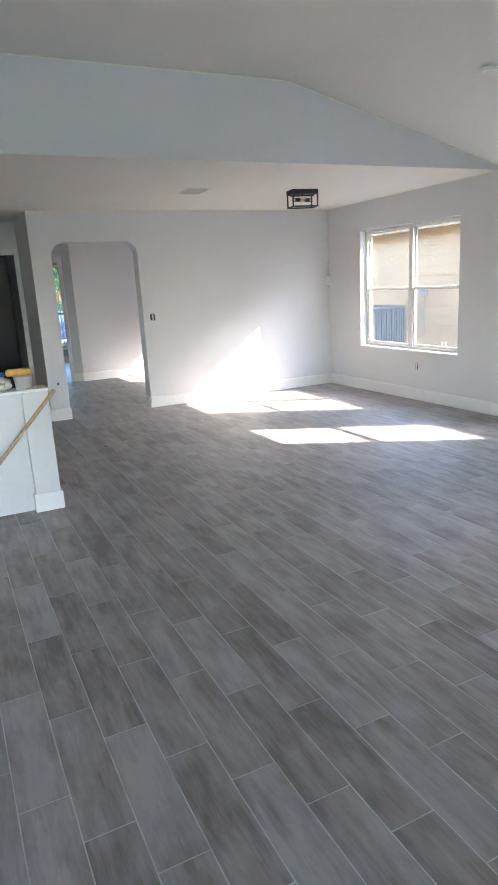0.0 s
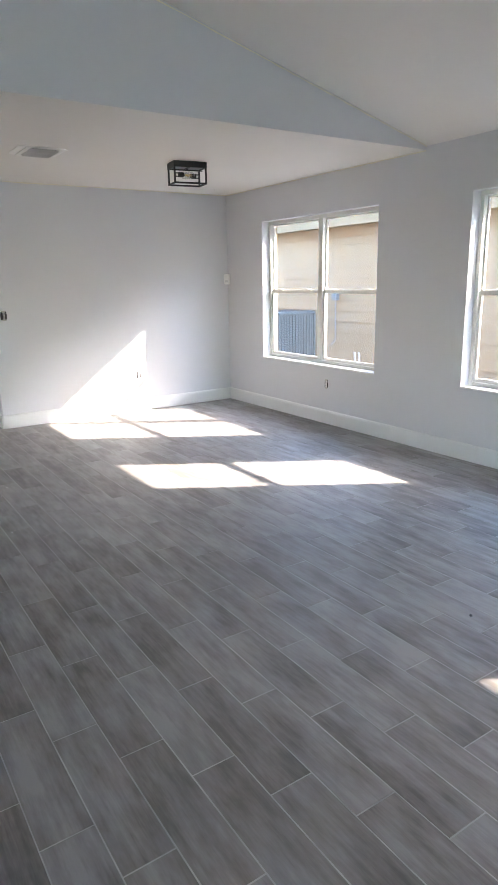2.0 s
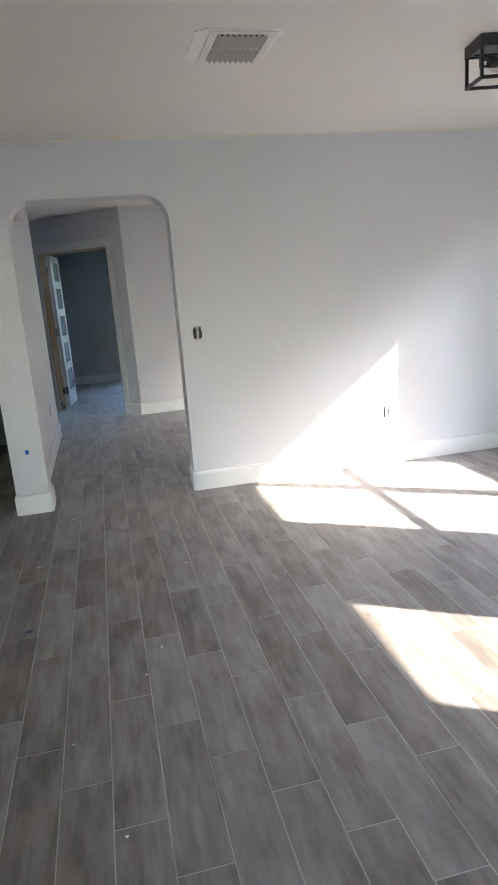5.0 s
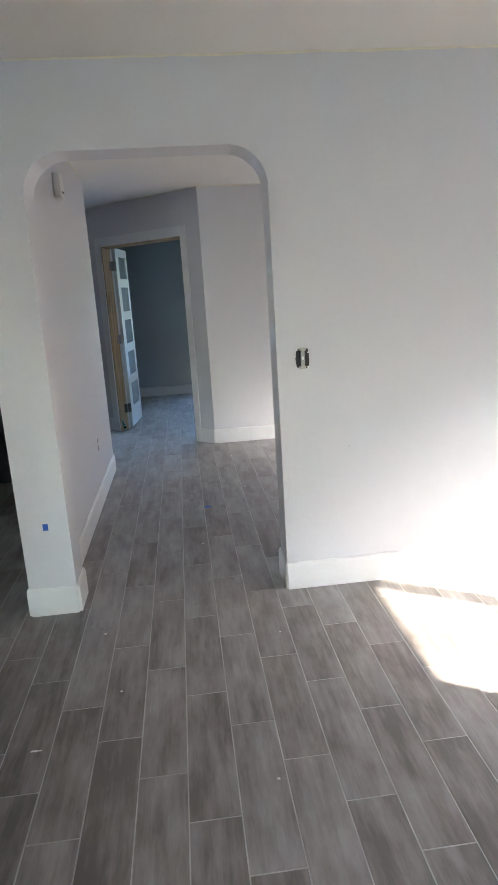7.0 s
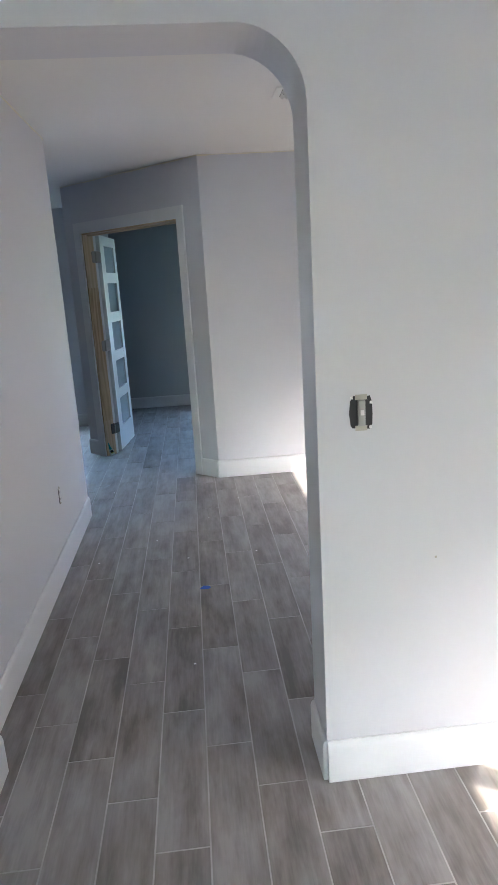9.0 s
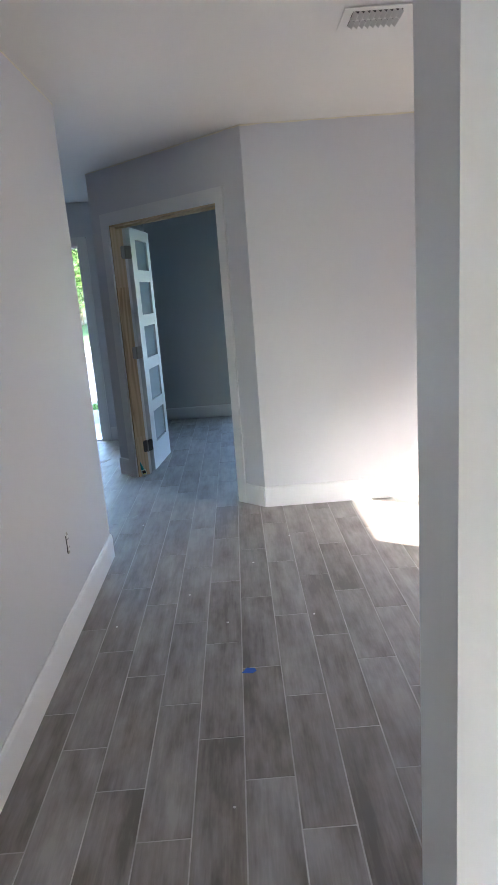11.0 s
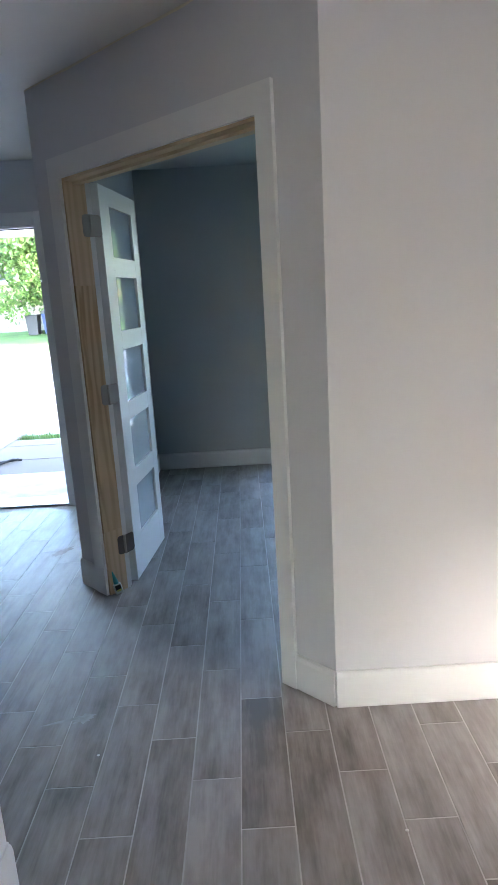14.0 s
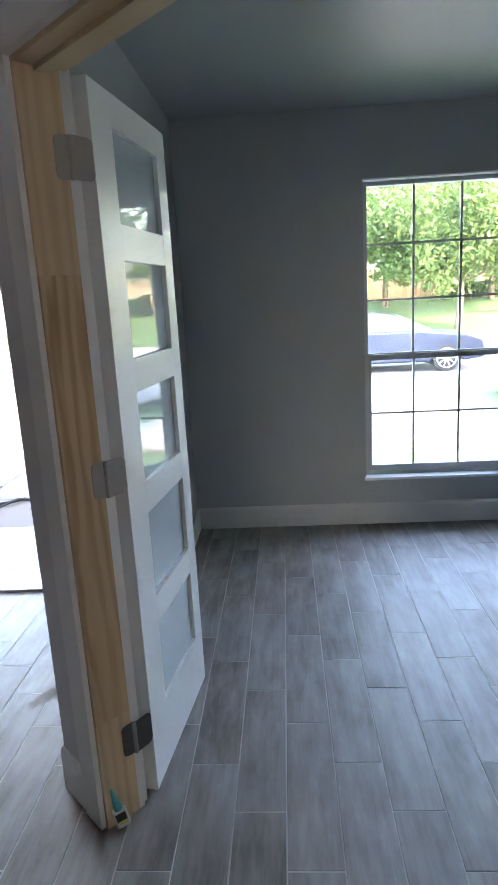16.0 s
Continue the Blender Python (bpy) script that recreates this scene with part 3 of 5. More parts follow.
frame45("jamb_edge", [(U1 - J + 0.001, U1 - 0.001, -0.1245, -0.1065, 0.0, DH - J)], M_TRIM, door, "white painted edge behind the jamb")
M_PINE_H = wood_material("raw_pine_head", (0.70, 0.54, 0.35, 1), (0.54, 0.37, 0.21, 1), along=(0.9, 0.9, 9))
frame45("jamb_head", [(U0, U1, -0.124, 0.002, DH - J, DH - 0.001), (U0, U1, -0.078, -0.045, DH - J - 0.012, DH - J)], M_PINE_H, door, "raw pine head jamb")
frame45("jamb_right", [(U0 + 0.001, U0 + J, -0.124, 0.002, 0.0, DH - J), (U0 + J, U0 + J + 0.012, -0.078, -0.045, 0.0, DH - J - 0.012)], M_TRIM, door, "white primed jamb")
C, CR = 0.09, 0.070
frame45("casing", [(U1 - 0.008, U1 + C - 0.008, 0.0025, 0.018, 0.0, DH + C - 0.008), (U0 - CR + 0.008, U0 + 0.008, 0.0025, 0.018, 0.0, DH + C - 0.008), (U0 + 0.008, U1 - 0.008, 0.0025, 0.018, DH - 0.008, DH + C - 0.008)], M_TRIM, door, "flat white painted casing")
frame45("inner_casing", [(U1 - 0.006, U1 + 0.07, -0.142, -0.1255, 0.0, DH + 0.07), (U0 - 0.07, U0 + 0.006, -0.142, -0.1255, 0.0, DH + 0.07), (U0 + 0.006, U1 - 0.006, -0.142, -0.1255, DH - 0.006, DH + 0.07)], M_TRIM, door, "white casing on the study side")


def leaf():
    """The five-pane leaf swung into the study, hinged on the left jamb."""
    root = new("leaf")
    root.parent = door
    hx, hy = 1.494, 12.035
    ang = 83.0
    root.matrix_basis = pose(hx, hy, 0.0, 0, 0, ang)
    w, t, z0, z1 = 0.60, 0.036, 0.014, 2.022
    lf = 0.006
    rails = [(z0, 0.235), (0.505, 0.60), (0.87, 0.965), (1.235, 1.33), (1.60, 1.695), (1.935, z1)]
    st, sr = 0.140, 0.088
    for a, b in ((0, st), (w - sr, w)):
        boxes("stile", [((a, -t, z0), (b, lf, z1))], M_DOOR, root, bevel=0.002)
    for a, b in rails:
        boxes("rail", [((st, -t + 0.0005, a), (w - sr, lf - 0.0005, b))], M_DOOR, root)
    for k in range(5):
        a, b = rails[k][1], rails[k + 1][0]
        boxes("frosted_pane", [((st, -t * 0.5 - 0.003, a), (w - sr, -t * 0.5 + 0.003, b))], M_PANE, root, "glossy frosted glass pane")
    return root


def pane_material():
    m = mat("frosted_pane_glass", (0.46, 0.52, 0.56), -0.03, vary=0.03, bump=0.0)
    return m


M_PANE = pane_material()
leaf()


def hinge_plate(bm, p, q, z, push, h=0.05, r=0.014):
    """A plate with rounded far corners: from the knuckle line at p to q in plan, h up and down from z, pushed by push."""
    p, q = Vector((*p, 0)), Vector((*q, 0))
    d = (q - p).normalized()
    length = (q - p).length
    pts = [(0, -h), (length - r, -h), (length - r * 0.3, -h + r * 0.3), (length, -h + r), (length, h - r), (length - r * 0.3, h - r * 0.3), (length - r, h), (0, h)]
    prism(bm, [tuple(p + d * a + Vector((0, 0, z + b))) for a, b in pts], push)


M_HINGE_DARK = mat("worn_dark_nickel", (0.12, 0.11, 0.105), 0.5, metal=0.5, vary=0.1)
for hz, hm in ((0.248, M_HINGE_DARK), (1.035, M_HINGE), (1.828, M_HINGE)):
    kn = on45(U1 - J - 0.006, -0.113, 0)
    hinge = boxes("hinge", [((kn.x - 0.002, kn.y - 0.002, hz - 0.049), (kn.x + 0.002, kn.y + 0.002, hz + 0.049))], hm, door, "satin nickel butt hinge with rounded plates")
    bm = bmesh.new()
    hinge_plate(bm, on45(U1 - J - 0.001, -0.112, 0).xy, on45(U1 - J - 0.001, -0.072, 0).xy, hz, tuple(D45 * -0.003) + (0,))
    part("jamb_plate", bm, hm, hinge)
    bm = bmesh.new()
    hinge_plate(bm, (kn.x + 0.003, kn.y + 0.002), (kn.x + 0.038, 12.027), hz, (0, -0.003, 0))
    part("leaf_plate", bm, hm, hinge)
    bm = bmesh.new()
    for k in range(5):
        cyl(bm, (kn.x, kn.y, hz - 0.05 + k * 0.02), (kn.x, kn.y, hz - 0.031 + k * 0.02), 0.0065, seg=12)
    part("knuckle", bm, M_HINGE, hinge)
    bm = bmesh.new()
    for dx in (0.028, 0.036):
        for dz in (-0.032, 0.032):
            cyl(bm, (kn.x + dx, 12.0275, hz + dz), (kn.x + dx, 12.026, hz + dz), 0.0035, seg=8)
    part("screw", bm, M_BARE, hinge)

# entry door frame and threshold
entry = thing("door_entry", "white cased front doorway standing open to the porch", "door", kind="structure")
ex0, ex1 = -0.12, 0.80
for piece in (((ex0 + 0.001, 13.447, 0), (ex0 + 0.02, 13.605, 2.01)), ((ex1 - 0.02, 13.447, 0), (ex1 - 0.001, 13.605, 2.01)), ((ex0 + 0.001, 13.447, 2.01), (ex1 - 0.001, 13.605, 2.029))):
    boxes("jamb", [piece], M_TRIM, entry)
for piece in (((ex1 - 0.008, 13.43, 0), (ex1 + 0.08, 13.4465, 2.11)), ((ex0 - 0.08, 13.43, 0), (ex0 + 0.008, 13.4465, 2.11)), ((ex0 + 0.008, 13.43, 2.022), (ex1 - 0.008, 13.4465, 2.11))):
    boxes("casing", [piece], M_TRIM, entry, "flat white painted casing", bevel=0.002)
boxes("threshold", [((ex0 + 0.001, 13.45, -0.002), (ex1 - 0.001, 13.66, 0.016))], mat("aluminium_threshold", (0.5, 0.49, 0.5), 0.35, metal=0.9), entry, "aluminium door threshold", bevel=0.005)
boxes("weatherstrip", [((ex1 - 0.026, 13.50, 0.016), (ex1 - 0.02, 13.515, 2.01)), ((ex0 + 0.02, 13.50, 2.004), (ex1 - 0.02, 13.515, 2.01))], M_BLACK, entry, "black rubber weatherstrip")

# passage doorway casing
pd = thing("door_passage", "white cased doorway to the dark back room", "door", kind="structure")
for piece in (((1.283, 8.674, 0), (1.341, 8.6885, 2.10)), ((0.40, 8.674, 0), (0.47, 8.6885, 2.10)), ((0.47, 8.674, 2.03), (1.283, 8.6885, 2.10))):
    boxes("casing", [piece], M_TRIM, pd, "flat white painted casing", bevel=0.002)

# ---- half wall with post ----
hw = thing("half_wall", "white kitchen half wall with an end post and cap", "half wall", kind="structure")
boxes("panel", [((-2.2, 4.335, 0.0), (0.70, 4.42, 0.86))], M_WALL, hw)
boxes("end_post", [((0.69, 4.275, 0.0), (0.862, 4.45, 0.862))], M_WALL, hw, bevel=0.003)
boxes("post_base", [((0.676, 4.259, 0.0), (0.876, 4.464, 0.13))], M_TRIM, hw, bevel=0.004)
boxes("cap", [((-2.2, 4.27, 0.863), (0.87, 4.46, 0.882))], M_TRIM, hw, bevel=0.003)


def plain_tiles(xa, xb, ya, yb):
    """Plank rectangles of the running 1/3 bond inside a rectangle: (x0, x1, y0, y1)."""
    out = []
    px, py = 0.1545, 0.5925
    k = math.floor((xa - 1.7705) / px)
    while 1.7705 + k * px < xb:
        x0 = 1.7705 + k * px
        ph = 11.96 + py * ((-k) % 3) / 3
        m = math.floor((ya - ph) / py)
        while ph + m * py < yb:
            y0 = ph + m * py
            out.append((max(x0, xa), min(x0 + px, xb), max(y0, ya), min(y0 + py, yb)))
            m += 1
        k += 1
    return [r for r in out if r[1] - r[0] > 0.02 and r[3] - r[2] > 0.02]


# ---- outdoors ----
def h(y):
    """The lie of the land: down to the street, then up the far lawns."""
    if y < 37:
        return -0.17 - 0.37 * min(1, max(0, (y - 16.4) / 8.1))
    return -0.54 + min(y - 37, 13) * 0.12


def ground():
    """One sheet from the house to the horizon, rising beyond the street."""
    bm = bmesh.new()
    ys = [-80, -20, 10, 13.4, 16.4, 20, 24.5, 28, 31, 34, 37, 38, 40, 42, 45, 48, 60, 100, 400]
    xs = [-300, -60, -30, -20, -12, -8, -4, 0, 4, 8, 12, 16, 24, 40, 80, 300]

    grid = [[bm.verts.new((x, y, h(y))) for x in xs] for y in ys]
    for j in range(len(ys) - 1):
        for i in range(len(xs) - 1):
            bm.faces.new((grid[j][i], grid[j][i + 1], grid[j + 1][i + 1], grid[j + 1][i]))
    return tagged(part("ground", bm, M_GRASS), "green mown lawn rising beyond the street", "lawn", kind="structure")


ground()
bm = bmesh.new()
prism(bm, [(-30, 16.9, -0.2), (-30, 16.9, -0.145), (-30, 17.2, h(17.2) + 0.03), (-30, 25.3, h(25.3) + 0.03), (-30, 25.3, -0.7)], (34.9, 0, 0))
tagged(part("driveway", bm, M_CONC), "pale sunlit concrete driveway", "driveway", kind="structure")
tagged(boxes("sidewalk", [((4.95, 21.3, -0.6), (80, 25.28, -0.47))], M_CONC), "bright concrete apron along the street", "pavement", kind="structure")
tagged(boxes("road", [((-80, 25.3, -0.6), (80, 30.6, -0.515))], M_ASPHALT), "grey asphalt street", "road", kind="structure")
tagged(boxes("far_pavement", [((-80, 30.6, -0.6), (80, 36.9, -0.50))], M_CONC), "bright concrete across the street", "pavement", kind="structure")
# slab added out of view so green lawn light does not tint the room
tagged(boxes("patio", [((-4.5, -12.0, -0.2), (7.5, -5.38, -0.10))], M_CONC), "unseen pale slab added behind the house for neutral bounce light", "patio", kind="structure")
# pale ground added here as a reflector for the neighbouring siding
tagged(boxes("side_bounce_strip", [((5.62, -8.0, -0.2), (8.6, 22.0, -0.13))], mat("pale_bounce_surface", (0.27, 0.255, 0.23), 0.95, vary=0.15, scale=30)), "pale strip added to bounce light between the houses", "path", kind="structure")
# outer sheets are never in view; their colour sets the bounce onto the siding
tagged(boxes("wall_east_bounce", [((5.60, a, z0), (5.615, b, z1)) for a, b, z0, z1 in ((-5.2, -3.2, 0, 2.33), (-3.2, -1.4, 0, 0.598), (-1.4, -0.36, 0, 2.33), (0.56, 3.2, 0, 2.33), (4.085, 5.065, 0, 2.33), (6.86, 8.5, 0, 2.33), (10.3, 14.4, 0, 2.33), (-0.36, 0.56, 0, 0.598), (3.2, 4.085, 0, 0.598), (5.065, 6.86, 0, 0.598), (8.5, 10.3, 0, 0.598))], M_SIDING), "unseen tan sheets outside the window wall, added to set bounce light", "wall", kind="structure")
# added wall that cuts the light reaching porch and foyer
wall("wall_porch_shade", (-3.4, 13.61), (-3.4, 17.4), 0.15, -0.2, 2.36, M_SIDING, "plain tan wall added to shade the porch")
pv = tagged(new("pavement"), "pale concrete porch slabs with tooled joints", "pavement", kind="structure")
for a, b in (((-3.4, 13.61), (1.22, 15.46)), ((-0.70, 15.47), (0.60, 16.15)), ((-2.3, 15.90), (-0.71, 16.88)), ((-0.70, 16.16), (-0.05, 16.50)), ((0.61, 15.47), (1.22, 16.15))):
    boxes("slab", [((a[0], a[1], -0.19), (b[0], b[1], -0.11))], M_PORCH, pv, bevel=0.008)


def tufts(x0, x1, y0, y1, z, n, seed):
    """Blades of overgrown grass in the corner of the walk."""
    rng = random.Random(seed)
    vs, fs = [], []
    for i in range(n):
        x, y = rng.uniform(x0, x1), rng.uniform(y0, y1)
        a, lean, hh = rng.uniform(0, math.tau), rng.uniform(0.01, 0.05), rng.uniform(0.05, 0.12)
        dx, dy = math.cos(a), math.sin(a)
        k = len(vs)
        vs += [(x - dy * 0.005, y + dx * 0.005, z), (x + dy * 0.005, y - dx * 0.005, z), (x + dx * lean, y + dy * lean, z + hh)]
        fs.append((k, k + 1, k + 2))
    me = bpy.data.meshes.new("grass_tufts")
    me.from_pydata(vs, [], fs)
    me.materials.append(M_HEDGE)
    return tagged(new("grass_tufts", me), "tufts of green grass beside the porch walk", "grass", kind="stuff")


tufts(-0.70, 0.55, 16.52, 16.88, -0.175, 1500, 3)
tufts(0.0, 0.9, 16.2, 16.5, -0.175, 700, 4)
hose = thing("hose_end", "dark rubber strip lying crumpled on the porch slabs", "hose", (-0.42, 15.31, -0.1095))
for pts in ([(-0.22, -0.14, 0.012), (-0.10, -0.02, 0.012), (0.02, 0.02, 0.018), (0.12, 0.13, 0.012)], [(-0.16, -0.20, 0.012), (-0.02, -0.08, 0.014), (0.08, 0.06, 0.030), (0.17, 0.10, 0.012)]):
    bm = bmesh.new()
    for p_, q_ in zip(pts, pts[1:]):
        cyl(bm, p_, q_, 0.012, seg=8)
    part("strip", bm, M_TYRE, hose)


def neighbour():
    """The house beside: lap siding, eave, roof."""
    h = thing("neighbor_house", "tan lap-sided house with boxed eaves close beside", "house", (0, 0, 0))
    bm = bmesh.new()
    lap = 0.18
    y0, y1, x = -8.0, 22.0, 8.62
    z = 0.02
    while z < 2.10:
        prism(bm, [(x - 0.016, y0, z), (x + 0.02, y0, z), (x + 0.02, y0, z + lap), (x - 0.002, y0, z + lap)], (0, y1 - y0, 0))
        z += lap
    part("siding_wall", bm, M_SIDING, h)
    boxes("upper_wall", [((x - 0.016, y0, z), (x + 0.05, y1, 2.49))], M_SIDING, h)
    boxes("foundation", [((x + 0.01, y0, -0.2), (x + 0.1, y1, 0.03))], M_CONC, h)
    boxes("eave", [((x - 0.30, y0, 2.29), (x - 0.02, y1, 2.32))], M_SOFFIT, h, "tan soffit board")
    boxes("fascia", [((x - 0.325, y0, 2.27), (x - 0.301, y1, 2.50))], M_SOFFIT, h, "light tan fascia board")
    boxes("frieze_board", [((x - 0.035, y0, 2.12), (x - 0.017, y1, 2.289))], M_SIDING, h, "tan frieze board under the eave")
    bm = bmesh.new()
    # ridge set high, out of sight, to hold back the bright sky near the sun
    prism(bm, [(x - 0.36, y0, 2.505), (x + 5, y0, 6.1), (x + 10, y0, 2.505)], (0, y1 - y0, 0))
    part("roof", bm, M_SHINGLE, h, "unseen dark shingle roof, its ridge raised to block low sky")
    return h


neighbour()


def ac_unit(at):
    """An outdoor condenser: base pan, louvred body, corner posts, fan grille."""
    u = thing("air_conditioner", "blue-grey outdoor air conditioner unit on a concrete pad", "air conditioner", at)
    s, hgt = 0.39, 1.01
    boxes("pad", [((-0.46, -0.46, -0.08), (0.46, 0.46, -0.005))], M_CONC, u, bevel=0.01)
    m = mat("condenser_metal", (0.10, 0.14, 0.15), 0.5, vary=0.05)
    boxes("body", [((-s + 0.02, -s + 0.02, 0.04), (s - 0.02, s - 0.02, hgt - 0.04))], mat("condenser_coil", (0.10, 0.135, 0.145), 0.6, vary=0.1), u)
    boxes("base_pan", [((-s, -s, 0), (s, s, 0.05))], m, u, bevel=0.01)
    boxes("top_lid", [((-s, -s, hgt - 0.05), (s, s, hgt))], m, u, bevel=0.012)
    for sx in (-1, 1):
      for sy in (-1, 1):
        boxes("corner_post", [((sx * s - 0.03 * (sx > 0), sy * s - 0.03 * (sy > 0), 0.05), (sx * s + 0.03 * (sx < 0), sy * s + 0.03 * (sy < 0), hgt - 0.05))], m, u)
    for k in range(12):
        v = -s + 0.06 + k * (2 * s - 0.12) / 11
        boxes("louvre", [((-s, v - 0.012, 0.06), (-s + 0.014, v + 0.012, hgt - 0.06))], m, u)
        boxes("louvre", [((v - 0.012, -s, 0.06), (v + 0.012, -s + 0.014, hgt - 0.06))], m, u)
    bm = bmesh.new()
    for r in (0.08, 0.14, 0.20, 0.26, 0.32):
        for i in range(24):
            a0, a1 = i * math.tau / 24, (i + 1) * math.tau / 24
            cyl(bm, (r * math.cos(a0), r * math.sin(a0), hgt + 0.006), (r * math.cos(a1), r * math.sin(a1), hgt + 0.006), 0.003, seg=5)
    part("fan_grille", bm, M_BLACK, u, kind="stuff")


ac_unit((7.90, 9.80, -0.08))


def meter(at):
    u = thing("meter_box", "small blue-grey junction box with a conduit down the siding", "utility box", at)
    m = mat("utility_grey", (0.20, 0.25, 0.28), 0.5)
    boxes("box", [((-0.07, -0.06, -0.07), (0.0, 0.06, 0.07))], m, u, bevel=0.008)
    bm = bmesh.new()
    cyl(bm, (-0.02, 0, -0.07), (-0.02, 0, -0.75), 0.008, seg=10)
    cyl(bm, (-0.02, 0, -0.75), (-0.02, 0.12, -0.85), 0.011, seg=10)
    part("conduit", bm, m, u)


meter((8.60, 9.22, 1.17))
vp = thing("vent_pipes", "two short white bent pipes low on the siding", "pipe", (8.60, 8.58, 0.20))
bm = bmesh.new()
for dy in (0.0, 0.10):
    cyl(bm, (-0.05, dy, -0.25), (-0.05, dy, 0.04), 0.018, seg=12)
    cyl(bm, (-0.05, dy, 0.04), (-0.09, dy - 0.03, 0.05), 0.018, seg=12)
part("pipe", bm, M_PLASTIC, vp)


def tree(at, height, crown_c, crown_r, leaves, seed, name="tree"):
    """A tapered trunk, forking limbs and a crown of many small leaves."""
    rng = random.Random(seed)
    t = thing(name, "leafy green shade tree on the lawn", "tree", at)
    bm = bmesh.new()
    c = Vector(crown_c)
    fork = Vector((0.1, 0.0, height * 0.42))
    cyl(bm, (0, 0, -0.2), tuple(fork * 0.5), 0.19, 0.15, 12)
    cyl(bm, tuple(fork * 0.49), tuple(fork), 0.15, 0.12, 12)
    tips = []
    for i in range(9):
        a = i * math.tau / 9 + rng.uniform(-0.3, 0.3)
        mid = fork + Vector((math.cos(a) * crown_r * 0.35, math.sin(a) * crown_r * 0.35, rng.uniform(0.5, 1.4)))
        cyl(bm, tuple(fork), tuple(mid), 0.08, 0.05, 7)
        for j in range(4):
            b = a + rng.uniform(-0.9, 0.9)
            end = mid + Vector((math.cos(b), math.sin(b), rng.uniform(-0.5, 1.2))) * crown_r * rng.uniform(0.3, 0.6)
            cyl(bm, tuple(mid), tuple(end), 0.04, 0.012, 5)
            tips += [end, (mid + end) / 2]
    part("trunk", bm, M_BARK, t)
    clumps = tips[:]
    for i in range(70):
        v = Vector((rng.gauss(0, 1), rng.gauss(0, 1), rng.gauss(0, 1))).normalized() * crown_r * rng.uniform(0.5, 1.05)
        v.z *= 0.62
        clumps.append(c + v)
    vs, fs = [], []
    for i in range(leaves):
        p = clumps[rng.randrange(len(clumps))] + Vector((rng.gauss(0, 0.38), rng.gauss(0, 0.38), rng.gauss(0, 0.3)))
        q = Euler((rng.uniform(-1.1, 1.1), rng.uniform(-1.1, 1.1), rng.uniform(0, 6.28))).to_matrix()
        s = rng.uniform(0.09, 0.18)
        k = len(vs)
        for d in ((-1, 0, 0), (0, -0.45, 0.05), (1, 0, 0), (0, 0.45, 0.05)):
            vs.append(p + q @ (Vector(d) * s))
        fs += [(k, k + 1, k + 3), (k + 1, k + 2, k + 3)]
    me = bpy.data.meshes.new("crown")
    me.from_pydata(vs, [], fs)
    me.materials.append(M_LEAF)
    ob = new("crown", me)
    ob.parent = t
    tagged(ob, "small green leaves", kind="stuff")
    return t


tree((9.5, 38.6, -0.35), 4.6, (-1.2, -0.4, 4.3), 3.7, 17000, 3)
tree((-6.3, 40.0, -0.2), 4.6, (0.6, 0, 4.6), 3.2, 12000, 5)
tree((-1.4, 40, -0.2), 4.6, (0, 0, 4.3), 2.8, 9000, 9)
tree((17.5, 46, 0.5), 6.5, (0, 0, 5.5), 4.2, 12000, 11)
tree((2.5, 56, 1.0), 7.5, (0, 0, 6.0), 4.5, 10000, 13)

tree((-10.5, 41.5, 0.0), 7.0, (0.5, 0, 6.3), 4.8, 15000, 31)
tree((-4.0, 41.0, -0.1), 7.0, (0.3, 0, 6.6), 4.4, 15000, 33)
tree((1.5, 44.0, 0.3), 8.0, (0, 0, 6.8), 5.0, 15000, 35)
tree((7.5, 46.0, 0.5), 8.5, (0, 0, 7.4), 5.2, 15000, 37)
tree((13.5, 47.0, 0.6), 8.5, (0, 0, 7.2), 5.0, 15000, 39)


def hedge(a, b, depth, z, hgt, seed, n):
    rng = random.Random(seed)
    vs, fs = [], []
    for i in range(n):
        u = rng.random()
        hh = hgt * (0.8 + 0.3 * noise.noise(Vector((u * 9, seed, 0))))
        p = Vector((a[0] + (b[0] - a[0]) * u, a[1] + (b[1] - a[1]) * u + rng.uniform(-depth, depth) / 2, z + hh * rng.random() ** 0.7))
        q = Euler((rng.uniform(-1.5, 1.5), rng.uniform(-1.5, 1.5), rng.uniform(0, 6.28))).to_matrix()
        s = rng.uniform(0.06, 0.12)
        k = len(vs)
        for d in ((-1, 0, 0), (0, -0.5, 0), (1, 0, 0), (0, 0.5, 0)):
            vs.append(p + q @ (Vector(d) * s))
        fs.append((k, k + 1, k + 2, k + 3))
    me = bpy.data.meshes.new("hedge")
    me.from_pydata(vs, [], fs)
    me.materials.append(M_HEDGE)
    return tagged(new("hedge", me), "uneven dark green hedge on the far lawn", "hedge")


tree((5.6, 44.0, 0.3), 5.0, (0, 0, 4.3), 3.6, 11000, 21)
tree((12.8, 42.5, 0.1), 5.0, (0, 0, 4.0), 3.4, 11000, 23)
hedge((11.0, 47.5), (23, 47), 1.2, 0.72, 1.3, 4, 9000)
hedge((-5.4, 42.6), (-2.6, 42.6), 0.8, 0.12, 0.9, 6, 2500)


